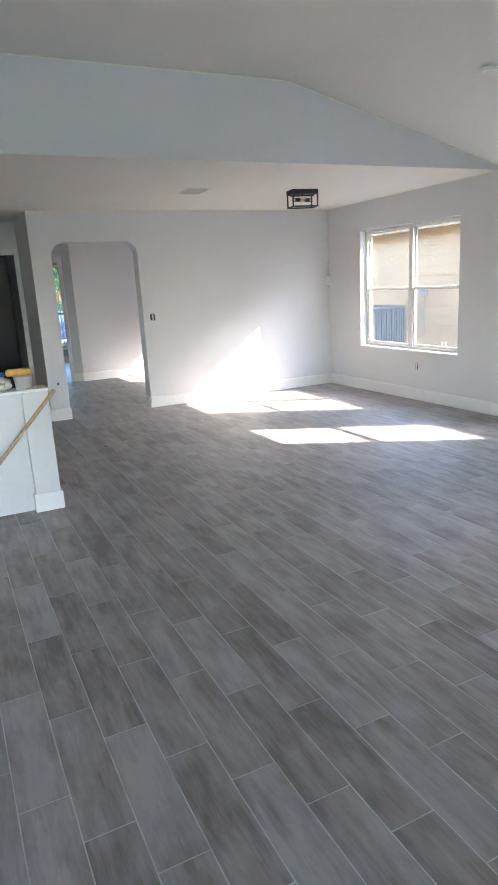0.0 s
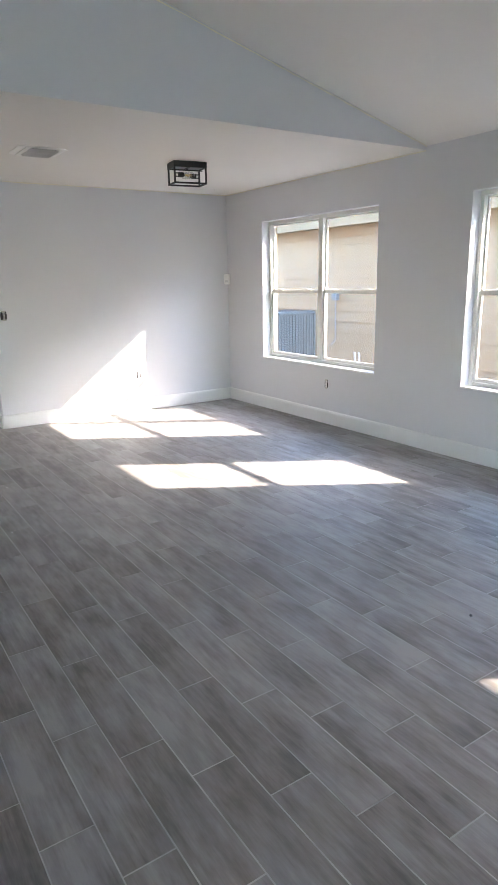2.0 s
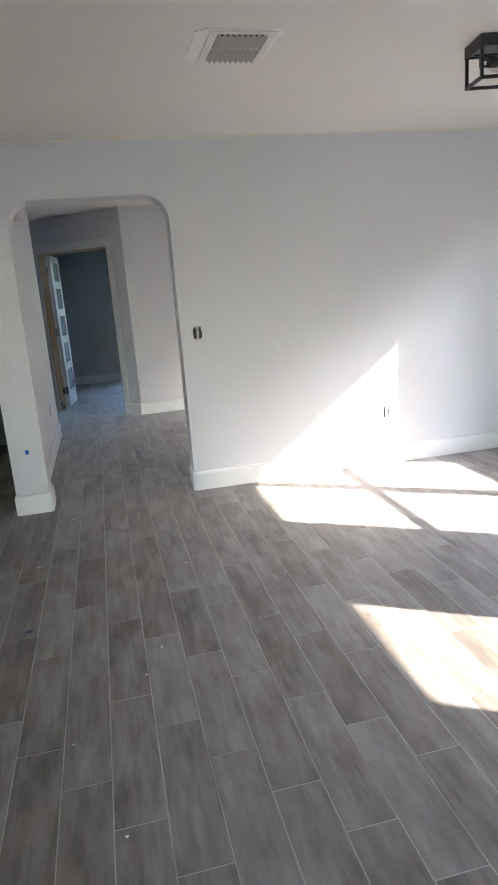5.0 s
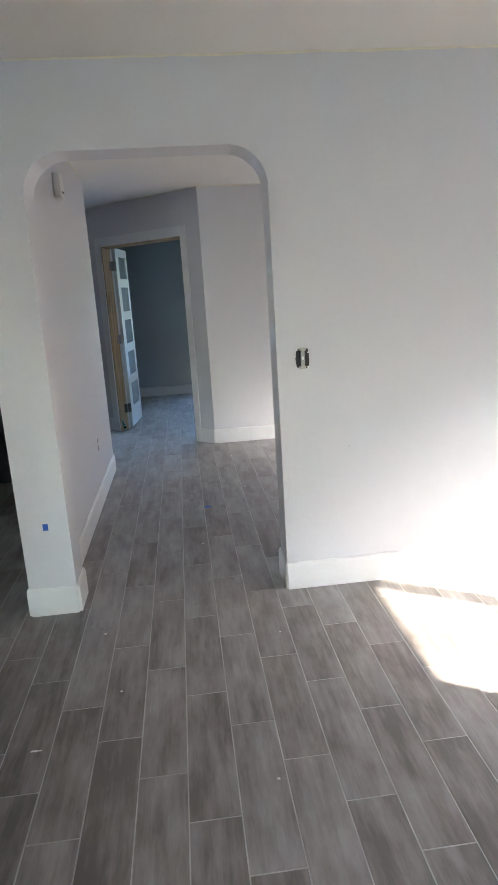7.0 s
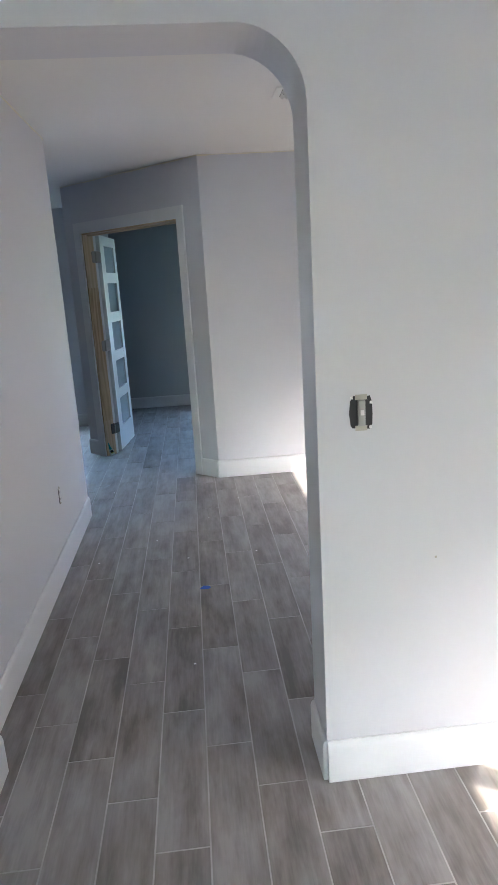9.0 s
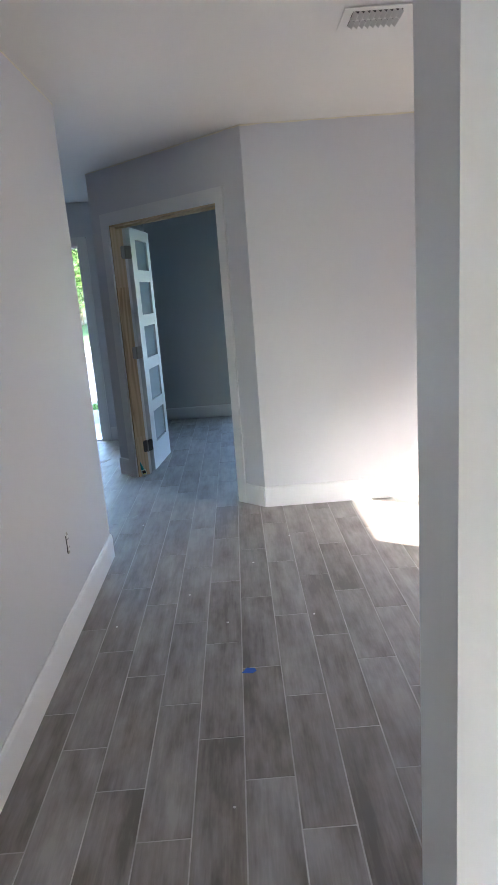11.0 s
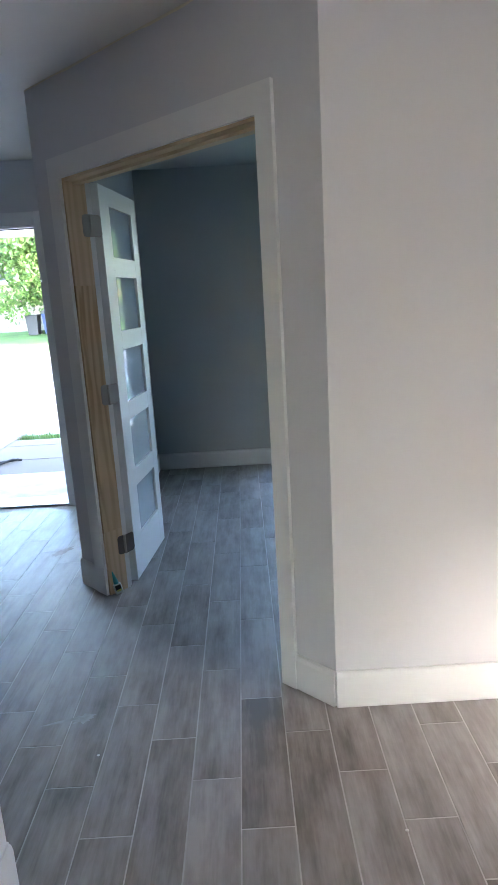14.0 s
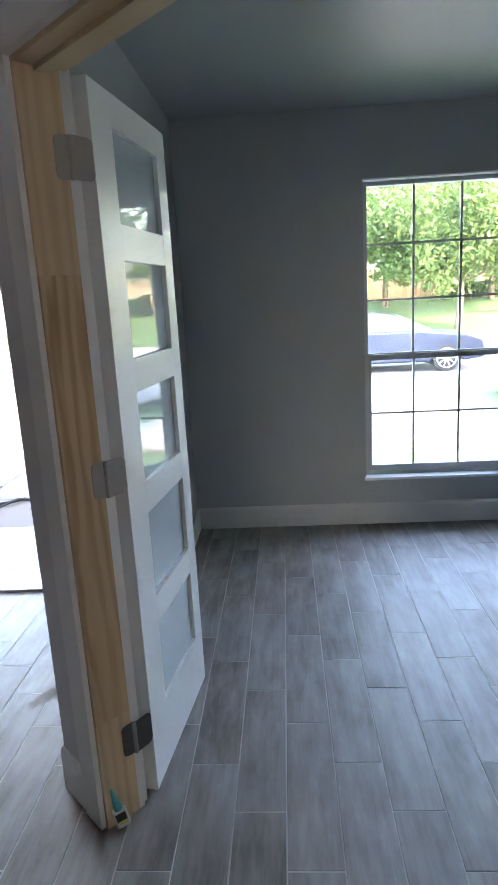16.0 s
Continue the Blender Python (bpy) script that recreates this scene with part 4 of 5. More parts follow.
def fence(x0, x1, y, z, hgt):
    f = thing("fence", "reddish cedar picket fence behind the lawn", "fence")
    me = None
    x = x0
    boxes("rail", [((x0, y + 0.02, z + 0.4), (x1, y + 0.06, z + 0.5)), ((x0, y + 0.02, z + 1.4), (x1, y + 0.06, z + 1.5))], M_FENCE, f)
    while x < x1:
        if me is None:
            ob = boxes("picket", [((0, 0, 0), (0.135, 0.02, hgt))], M_FENCE, f)
            me = ob.data
        else:
            ob = new("picket", me)
            ob.parent = f
        ob.location = (x, y, z)
        x += 0.142


fence(3.5, 13.0, 48.5, 0.84, 1.8)


def far_house(at, w, d, h, wallm, label, garage):
    u = thing("far_house", label, "house", at)
    boxes("wall", [((0, 0, 0), (w, d, h))], wallm, u)
    bm = bmesh.new()
    prism(bm, [(-0.5, -0.5, h), (-0.5, d + 0.5, h), (-0.5, d / 2, h + 1.9)], (w + 1.0, 0, 0))
    part("roof", bm, M_SHINGLE, u, "grey shingle roof")
    boxes("fascia", [((-0.5, -0.54, h - 0.16), (w + 0.5, -0.5, h + 0.03))], M_TRIM, u)
    for gx0, gx1 in garage:
        g = boxes("garage_door", [((gx0, -0.05, 0.0), (gx1, -0.005, 2.15))], M_TRIM, u, "white sectional garage door")
        for k in range(1, 4):
            boxes("panel_joint", [((gx0, -0.056, k * 0.53), (gx1, -0.051, k * 0.53 + 0.015))], M_HOLE, u)
    return u


lh = far_house((-15.8, 43.6, 0.2), 9.5, 8, 2.7, M_BRICKH, "stone-faced house across the street with a white garage door", [(1.0, 4.6)])
bm_rng = random.Random(2)
stones = []
zz = 0.02
while zz < 1.25:
    xx = 4.8
    hh = bm_rng.uniform(0.14, 0.24)
    while xx < 9.4:
        ww = bm_rng.uniform(0.2, 0.5)
        stones.append(((xx, -0.07 - bm_rng.uniform(0, 0.02), zz), (min(xx + ww - 0.02, 9.45), -0.002, zz + hh - 0.02)))
        xx += ww
    zz += hh
for s in stones:
    boxes("stone", [s], M_STONE, lh)
far_house((14.5, 52.5, 1.0), 12, 8, 2.8, M_BRICKH, "tan brick house behind the far hedge", [])
far_house((-3.0, 60, 1.0), 11, 8, 2.8, M_BRICKH, "tan house far behind the trees", [])


def bin_cart(at, material, label):
    u = thing("wheelie_bin", label, "bin", at)
    bm = bmesh.new()
    prism(bm, [(-0.25, -0.25, 0), (0.25, -0.25, 0), (0.25, 0.25, 0), (-0.25, 0.25, 0)], (0, 0, 0.95))
    for v in bm.verts:
        if v.co.z > 0.5:
            v.co.x *= 1.22
            v.co.y *= 1.22
    part("body", bm, material, u)
    boxes("lid", [((-0.33, -0.34, 0.95), (0.33, 0.34, 1.02))], material, u, bevel=0.02)
    bm = bmesh.new()
    for s in (-0.28, 0.24):
        cyl(bm, (s, 0.28, 0.11), (s + 0.05, 0.28, 0.11), 0.11, seg=16)
    part("wheel", bm, M_TYRE, u)


bin_cart((-8.55, 42.2, 0.09), mat("bin_charcoal", (0.015, 0.015, 0.018), 0.5), "dark charcoal wheeled bin by the stone wall")
bin_cart((-7.75, 42.4, 0.11), mat("bin_blue", (0.005, 0.025, 0.13), 0.5), "blue wheeled recycling bin")
bin_cart((-7.25, 42.9, 0.17), mat("bin_green", (0.004, 0.07, 0.025), 0.5), "green wheeled garden waste bin")


def car(at, rz):
    """A saloon side-on: body, cabin, windows, wheels."""
    c = thing("car", "dark blue parked sedan with silver alloy wheels", "car", at, rz)
    L = 4.7
    side = [(0.02, 0.30), (0.0, 0.55), (0.06, 0.72), (0.45, 0.86), (1.35, 0.97), (1.45, 0.99), (3.75, 1.0), (4.55, 0.96), (4.68, 0.85), (4.70, 0.42), (4.62, 0.28), (4.2, 0.22)]
    bottom = []
    for cx in (3.72, 0.92):
        for i in range(0, 9):
            a = i * math.pi / 8
            bottom.append((cx + 0.36 * math.cos(a), 0.24 + 0.36 * math.sin(a)))
    pts = side + bottom + [(0.45, 0.24)]
    bm = bmesh.new()
    prism(bm, [(x, -0.89, z) for x, z in pts], (0, 1.78, 0))
    body = part("body", bm, M_CAR, c)
    bv = body.modifiers.new("bevel", "BEVEL")
    bv.width, bv.segments, bv.limit_method, bv.angle_limit = 0.05, 3, "ANGLE", radians(50)
    cab = [(1.25, 0.95), (1.55, 1.12), (2.05, 1.34), (2.45, 1.43), (3.05, 1.43), (3.6, 1.33), (4.25, 0.98)]
    bm = bmesh.new()
    prism(bm, [(x, -0.78, z) for x, z in cab], (0, 1.56, 0))
    for v in bm.verts:
        v.co.y *= 1.0 - 0.22 * max(0, (v.co.z - 0.95) / 0.48)
    cabin = part("cabin", bm, M_CAR, c)
    win = [(1.52, 1.0), (2.08, 1.29), (2.5, 1.375), (2.52, 1.0)], [(2.6, 1.0), (2.6, 1.38), (3.05, 1.375), (3.55, 1.28), (3.8, 1.0)]
    for wn in win:
        bm = bmesh.new()
        prism(bm, [(x, -0.795 + 0.17 * (z - 0.95) / 0.48, z) for x, z in wn], (0, -0.012, 0))
        part("side_window", bm, M_CARGLASS, c, "tinted side window")
    bm = bmesh.new()
    prism(bm, [(1.27, -0.68, 0.985), (1.27, 0.68, 0.985), (2.03, 0.6, 1.355), (2.03, -0.6, 1.355)], (-0.03, 0, 0.02))
    part("windscreen", bm, M_CARGLASS, c)
    boxes("headlight", [((0.03, -0.85, 0.62), (0.42, -0.62, 0.76))], M_GLASS_LAMP, c, bevel=0.02)
    boxes("door_handle", [((2.3, -0.915, 0.86), (2.48, -0.89, 0.885)), ((3.35, -0.915, 0.87), (3.53, -0.89, 0.895))], M_RIM, c, bevel=0.004)
    boxes("wing_mirror", [((1.65, -1.0, 0.98), (1.82, -0.86, 1.08))], M_CAR, c, bevel=0.02)
    boxes("sill_trim", [((1.35, -0.905, 0.27), (3.3, -0.885, 0.31))], M_RIM, c)
    for cx in (0.92, 3.72):
        for sy in (-1, 1):
            y = 0.80 * sy
            bm = bmesh.new()
            cyl(bm, (cx, y - 0.1, 0.32), (cx, y + 0.1, 0.32), 0.32, seg=28)
            wh = part("wheel", bm, M_TYRE, c)
            bm = bmesh.new()
            yo = y + 0.104 * sy
            for i in range(10):
                a = i * math.tau / 10
                cyl(bm, (cx, yo, 0.32), (cx + 0.23 * math.cos(a), yo, 0.32 + 0.23 * math.sin(a)), 0.022, 0.017, 5)
            for i in range(20):
                a, b = i * math.tau / 20, (i + 1) * math.tau / 20
                cyl(bm, (cx + 0.235 * math.cos(a), yo, 0.32 + 0.235 * math.sin(a)), (cx + 0.235 * math.cos(b), yo, 0.32 + 0.235 * math.sin(b)), 0.016, seg=5)
            cyl(bm, (cx, yo - 0.01, 0.32), (cx, yo + 0.012, 0.32), 0.05, seg=12)
            part("rim", bm, M_RIM, wh, "silver multi-spoke alloy rim")
    return c


M_GLASS_LAMP = mat("headlight_lens", (0.7, 0.72, 0.75), 0.15)
car((6.75, 26.7, -0.515), 180)


# ---- fixtures ----
def ceiling_lamp(at, rz):
    """A black open box lantern: canopy plate, cage, glass, bulbs on a cross bar."""
    u = thing("ceiling_lamp", "black metal box ceiling lantern with clear filament bulbs", "ceiling lamp", at, rz)
    hx, hy, d = 0.138, 0.085, 0.165
    e_ = 0.008
    boxes("canopy", [((-hx - e_, -hy - e_, -0.048), (hx + e_, -hy + 0.004, -0.0005)), ((-hx - e_, hy - 0.004, -0.048), (hx + e_, hy + e_, -0.0005)),
                     ((-hx - e_, -hy + 0.004, -0.048), (-hx + 0.004, hy - 0.004, -0.0005)), ((hx - 0.004, -hy + 0.004, -0.048), (hx + e_, hy - 0.004, -0.0005))], M_BLACK, u, "black pressed-metal canopy rim")
    boxes("canopy_plate", [((-hx + 0.004, -hy + 0.004, -0.040), (hx - 0.004, hy - 0.004, -0.034))], mat("grey_plate", (0.16, 0.165, 0.17), 0.35, metal=0.5), u, "dull grey plate inside the canopy")
    b = 0.013
    bars = []
    for sx in (-1, 1):
        for sy in (-1, 1):
            bars.append(((sx * hx - b / 2, sy * hy - b / 2, -d), (sx * hx + b / 2, sy * hy + b / 2, -0.0485)))
    for z0, z1 in ((-d - b, -d),):
        for sy in (-1, 1):
            bars.append(((-hx - b / 2, sy * hy - b / 2, z0), (hx + b / 2, sy * hy + b / 2, z1)))
        for sx in (-1, 1):
            bars.append(((sx * hx - b / 2, -hy + b / 2, z0), (sx * hx + b / 2, hy - b / 2, z1)))
    for k_, bar in enumerate(bars[:4]):
        boxes("post", [bar], M_BLACK, u)
    boxes("bottom_rail", bars[4:], M_BLACK, u, "square black bottom rail")
    boxes("plate_divider", [((-0.007, -hy + 0.005, -0.0475), (0.007, hy - 0.005, -0.0405))], M_BLACK, u)
    boxes("cross_bar", [((-0.137, -0.004, -0.064), (0.137, 0.004, -0.056)), ((-0.006, -0.006, -0.056), (0.006, 0.006, -0.0405))], M_BLACK, u)
    for s in (-1, 1):
        y = s * 0.027
        hook = [((s * 0.117, y - 0.004, -0.118), (s * 0.125, y + 0.004, -0.0645)), ((s * 0.085, y - 0.004, -0.118), (s * 0.117, y + 0.004, -0.110)), ((s * 0.085, y - 0.004, -0.092), (s * 0.117, y + 0.004, -0.084))]
        boxes("socket_bracket", hook, M_BLACK, u, "black bent bracket of a lamp socket")
        bm = bmesh.new()
        cyl(bm, (s * 0.045, y, -0.10), (s * 0.085, y, -0.10), 0.021, seg=18)
        cyl(bm, (s * 0.038, y, -0.10), (s * 0.045, y, -0.10), 0.015, seg=18)
        part("socket", bm, M_BLACK, u)
        bm = bmesh.new()
        bmesh.ops.create_uvsphere(bm, u_segments=20, v_segments=12, radius=0.027, matrix=Matrix.Translation((s * -0.010, y, -0.10)) @ Matrix.Diagonal((1.75, 1, 1, 1)))
        bulb = part("bulb", bm, M_BULB, u, "clear glass filament bulb", smooth=True)
        bm = bmesh.new()
        for dy, dz in ((-0.009, 0), (0.009, 0), (0, 0.009), (0, -0.009)):
            cyl(bm, (s * 0.026, y + dy * 0.4, -0.10 + dz * 0.4), (s * -0.030, y + dy, -0.10 + dz), 0.0014, seg=5)
        part("filament", bm, M_AMBER, bulb)
    return u


M_BULB = glass_material("bulb_glass", 0.05, rim=0.06)
M_AMBER = mat("amber_filament", (0.6, 0.42, 0.15), 0.4)
ceiling_lamp((3.985, 5.93, CE), -10)


M_SLAT = mat("grey_slat", (0.68, 0.68, 0.66), 0.5)


def vent(name, at, sx, sy, rz, label, patched=True):
    """A ceiling register: bare drywall patch, frame, slats in two banks."""
    u = thing(name, label, "vent", at, rz)
    boxes("frame", [((-sx, -sy, -0.008), (sx, -sy + 0.03, -0.0045)), ((-sx, sy - 0.03, -0.008), (sx, sy, -0.0045)), ((-sx, -sy + 0.03, -0.008), (-sx + 0.035, sy - 0.03, -0.0045)), ((sx - 0.035, -sy + 0.03, -0.008), (sx, sy - 0.03, -0.0045))], M_PLASTIC, u, "white metal register frame")
    boxes("duct_opening", [((-sx + 0.034, -sy + 0.029, -0.005), (sx - 0.034, sy - 0.029, -0.003))], M_HOLE, u, "dark duct behind")
    boxes("mid_bar", [((-sx + 0.035, -0.004, -0.012), (sx - 0.035, 0.004, -0.0055))], M_PLASTIC, u)
    n = 9
    for bank in (-1, 1):
        y0, y1 = (-sy + 0.03, -0.004) if bank < 0 else (0.004, sy - 0.03)
        for k in range(n):
            x = -sx + 0.045 + (2 * sx - 0.09) * k / (n - 1)
            bm = bmesh.new()
            prism(bm, [(x - 0.006, y0, -0.0055), (x + 0.009, y0, -0.019), (x + 0.0105, y0, -0.0185), (x - 0.0045, y0, -0.0055)], (0, y1 - y0, 0))
            part("slat", bm, M_SLAT, u)
    if patched:
        bm = bmesh.new()
        rng = random.Random(7)
        pts = []
        for i in range(28):
            a = i * math.tau / 28
            cx, cy = math.cos(a), math.sin(a)
            m = 1 / max(abs(cx), abs(cy))
            pts.append((cx * m * (sx + 0.02 + (0.035 if cx < -0.2 else 0)) + rng.uniform(-0.006, 0.006), cy * m * (sy + 0.012) + rng.uniform(-0.006, 0.006), -0.0035))
        prism(bm, pts, (0, 0, 0.003))
        part("bare_patch", bm, M_MUD, u, "unpainted drywall patch around the register")
    return u


vent("ceiling_vent", (2.77, 6.03, CE), 0.14, 0.18, 0, "white ceiling register in an unpainted drywall patch")
vent("ceiling_vent", (2.93, 9.45, CE), 0.13, 0.10, 0, "white ceiling register in the dining room", False)

dl = thing("recessed_light", "white flat disc downlight on the vaulted ceiling, unlit", "ceiling light", (3.927, 3.29, VE + (XW - 3.927) * 0.2455 - 0.002))
dl.matrix_basis = pose(3.927, 3.29, VE + (XW - 3.927) * 0.2435 - 0.012, 0, 13.8, 0)
bm = bmesh.new()
cyl(bm, (0, 0, -0.012), (0, 0, 0.004), 0.072, 0.082, 36)
part("trim_ring", bm, M_PLASTIC, dl)
bm = bmesh.new()
cyl(bm, (0, 0, -0.016), (0, 0, -0.012), 0.05, 0.056, 36)
part("lens", bm, mat("opal_lens", (0.82, 0.82, 0.78), 0.5), dl)
sm = thing("smoke_alarm_base", "open ring of a bare alarm base on the vaulted ceiling", "alarm", (0, 0, 0))
sm.matrix_basis = pose(3.96, 2.93, VE + (XW - 3.96) * 0.2435 - 0.012, 0, 13.8, 0)
bm = bmesh.new()
for i in range(28):
    a, b = i * math.tau / 28, (i + 1) * math.tau / 28
    cyl(bm, (0.075 * math.cos(a), 0.075 * math.sin(a), -0.004), (0.075 * math.cos(b), 0.075 * math.sin(b), -0.004), 0.006, seg=6)
part("ring", bm, mat("alarm_brown", (0.3, 0.22, 0.18), 0.6), sm)
boxes("backing", [((-0.04, -0.05, -0.006), (0.04, 0.05, 0.002))], M_PLASTIC, sm)

# motion sensor on the window wall, near the corner
ms = thing("alarm_sensor", "small white motion sensor high in the corner", "sensor", (XW - 0.022, YA - 0.022, 1.475), 45)
bm = bmesh.new()
prism(bm, [(0.0, -0.035, -0.06), (-0.035, -0.035, -0.055), (-0.045, -0.035, 0.0), (-0.035, -0.035, 0.058), (0.0, -0.035, 0.062)], (0, 0.07, 0))
bmesh.ops.bevel(bm, geom=bm.edges[:], offset=0.005, segments=2, affect="EDGES")
part("housing", bm, mat("bright_plastic", (0.88, 0.88, 0.86), 0.4), ms)
boxes("lens_strip", [((-0.047, -0.02, -0.035), (-0.042, 0.02, -0.01))], mat("sensor_lens", (0.7, 0.7, 0.7), 0.3), ms)


M_DEVICE = mat("grey_switch_body", (0.38, 0.38, 0.37), 0.5)


def wall_box(name, at, rz, w, h, label, gang=2, switch=True):
    """A bare wall box with its device and no cover plate; local -y faces the room."""
    u = thing(name, label, "outlet" if not switch else "switch", at, rz)
    rng = random.Random(int(at[0] * 100 + at[1] * 10))
    bm = bmesh.new()
    edge = [(a, b) for a, b in ((-.5, -.42), (-.5, 0), (-.5, .4), (-.36, .5), (0, .5), (.4, .5), (.5, .36), (.5, 0), (.5, -.38), (.38, -.5), (0, -.5), (-.4, -.5))]
    prism(bm, [(a * w + rng.uniform(-0.003, 0.003), -0.0015, b * h + rng.uniform(-0.003, 0.003)) for a, b in edge], (0, 0.003, 0))
    part("box_opening", bm, M_HOLE, u, "dark ragged cut opening")
    for a, b in ((-.42, .47), (.44, .3), (.4, -.46)):
        bm = bmesh.new()
        prism(bm, [(a * w - 0.004, -0.0025, b * h - 0.003), (a * w + 0.005, -0.0025, b * h - 0.004), (a * w + 0.003, -0.0025, b * h + 0.005), (a * w - 0.003, -0.0025, b * h + 0.003)], (0, 0.001, 0))
        part("chipped_plaster", bm, M_MUD, u, "chipped plaster at the cut edge")
    dw = w * (0.16 if switch else 0.24)
    boxes("device", [((-dw, -0.012 if switch else -0.005, -h * 0.40), (dw, -0.0015, h * 0.40))], M_DEVICE if switch else M_PLASTIC, u, bevel=0.002)
    for q0, q1 in ((0.40, 0.56), (-0.56, -0.40)):
        boxes("bracket", [((-w * 0.26, -0.0035, h * q0), (w * 0.26, -0.0015, h * q1))], M_BARE, u, "bare metal yoke")
    for zz in (h * 0.48, -h * 0.48):
        bm = bmesh.new()
        cyl(bm, (0, -0.0065, zz), (0, -0.0035, zz), 0.004, seg=10)
        part("screw", bm, M_BARE, u)
    if switch:
        boxes("toggle", [((-0.004, -0.02, -0.004), (0.004, -0.012, 0.010))], M_PLASTIC, u)
    else:
        boxes("socket_slot", [((s * 0.006 - 0.0012, -0.0058, c - 0.004), (s * 0.006 + 0.0012, -0.0051, c + 0.004)) for s in (-1, 1) for c in (-0.02, 0.02)], M_HOLE, u)
    return u


wall_box("light_switch", (2.727, YA, 1.157), 0, 0.062, 0.088, "uncovered light switch in a dark wall box")
wall_box("outlet", (4.155, YA, 0.42), 0, 0.05, 0.085, "uncovered outlet in the sunlit wall", switch=False)
wall_box("outlet", (XW, 5.74, 0.413), -90, 0.05, 0.085, "uncovered outlet below the paired windows", switch=False)
wall_box("outlet", (1.485, 9.42, 0.425), 90, 0.035, 0.09, "uncovered outlet in the hall wall", switch=False)
wall_box("outlet", (3.62, YK, 0.422), 0, 0.05, 0.085, "uncovered outlet in the dining room wall", switch=False)


cb = thing("chime_box", "small white chime box high on the hall wall", "chime", (1.4865, 8.91, 2.17))
bm = bmesh.new()
box(bm, (0, -0.06, -0.07), (0.045, 0.055, 0.07), 0.006)
part("cover", bm, M_PLASTIC, cb)
boxes("grille_slot", [((0.0451, -0.03, -0.045), (0.046, 0.03, -0.035))], M_HOLE, cb)


def scrap(name, outline, z, material, label, category):
    bm = bmesh.new()
    prism(bm, [(x, y, z) for x, y in outline], (0, 0, 0.0012))
    return tagged(part(name, bm, material), label, category)


M_TAPE = mat("blue_tape", (0.03, 0.12, 0.55), 0.6)
tp = thing("tape_scrap", "scrap of blue painter's tape on the floor", "tape", (2.262, 8.975, 0.0008))
bm = bmesh.new()
prism(bm, [(-0.03, -0.012, 0), (0.012, -0.018, 0), (0.028, -0.004, 0), (0.02, 0.014, 0), (-0.012, 0.02, 0), (-0.02, 0.004, 0)], (0, 0, 0.002))
part("tape", bm, M_TAPE, tp)
tw = thing("tape_mark", "small piece of blue tape on the pier beside the arch", "tape", (1.461, YA - 0.002, 0.45))
boxes("tape", [((-0.012, 0, -0.016), (0.012, 0.0015, 0.016))], M_TAPE, tw)


def glue_bottle():
    """A small bottle leaning in the corner of the casing, nozzle up."""
    u = thing("glue_bottle", "small teal glue bottle with a pointed nozzle leaning on the jamb", "bottle")
    u.matrix_basis = pose(1.452, 11.910, 0.004, -8, -12, 28)
    m = mat("teal_plastic", (0.04, 0.34, 0.40), 0.35)
    bm = bmesh.new()
    box(bm, (-0.021, -0.011, 0.0), (0.021, 0.011, 0.056), 0.006)
    part("bottle", bm, mat("bottle_label_white", (0.62, 0.70, 0.68), 0.4), u, "translucent bottle body")
    boxes("label", [((-0.015, -0.0118, 0.022), (0.015, -0.0112, 0.048))], M_BLACK, u, "dark label")
    boxes("label_stripe", [((-0.012, -0.0126, 0.014), (0.012, -0.0119, 0.024))], mat("label_yellow", (0.6, 0.62, 0.2), 0.5), u, "yellow-green label band")
    bm = bmesh.new()
    cyl(bm, (0, 0, 0.056), (0, 0, 0.075), 0.013, 0.012, 14)
    cyl(bm, (0, 0, 0.075), (0, 0, 0.125), 0.011, 0.003, 14)
    part("nozzle", bm, m, u, "teal cone nozzle")


glue_bottle()

# things on the half wall
ZC = 0.8825
tub = thing("tub", "white plastic mud tub with grey contents", "tub", (0.722, 4.37, ZC))
bm = bmesh.new()
cyl(bm, (0, 0, 0), (0, 0, 0.085), 0.054, 0.062, 28)
part("bucket", bm, mat("tub_grey", (0.50, 0.50, 0.52), 0.5), tub)
bm = bmesh.new()
cyl(bm, (0, 0, 0.085), (0, 0, 0.095), 0.066, 0.066, 28)
part("rim", bm, mat("tub_rim_red", (0.6, 0.3, 0.26), 0.5), tub)
sp = thing("sponge", "yellow-orange grouting sponge lying on the tub", "sponge", (0.70, 4.37, ZC + 0.0955), -8)
bm = bmesh.new()
box(bm, (-0.085, -0.055, 0), (0.085, 0.055, 0.042), 0.015)
part("sponge", bm, mat("sponge_foam", (0.72, 0.46, 0.14), 0.95, vary=0.15, scale=30, bump=1.0, bump_scale=120), sp)
bg = thing("plastic_bag", "crumpled clear plastic bag on the half wall", "bag", (0.52, 4.37, ZC))
bm = bmesh.new()
bmesh.ops.create_icosphere(bm, subdivisions=4, radius=0.11)
for v in bm.verts:
    v.co += v.co.normalized() * noise.noise(v.co * 22) * 0.05
    v.co.z = max(0, v.co.z * 0.55 + 0.045)
part("film", bm, mat("pale_film", (0.62, 0.62, 0.6), 0.25, vary=0.1, scale=20), bg)
bb = thing("tape_roll", "roll of blue painter's tape", "tape roll", (0.56, 4.40, ZC + 0.095))
bm = bmesh.new()
cyl(bm, (0, 0, 0), (0, 0, 0.024), 0.05, 0.05, 28)
part("roll", bm, M_TAPE, bb)
# wooden stick leaning on the end post
st = thing("wooden_stick", "raw wooden dowel leaning across the half wall", "stick")
bm = bmesh.new()
cyl(bm, (0.905, 4.235, 0.868), (0.10, 4.235, 0.005), 0.014, seg=14)
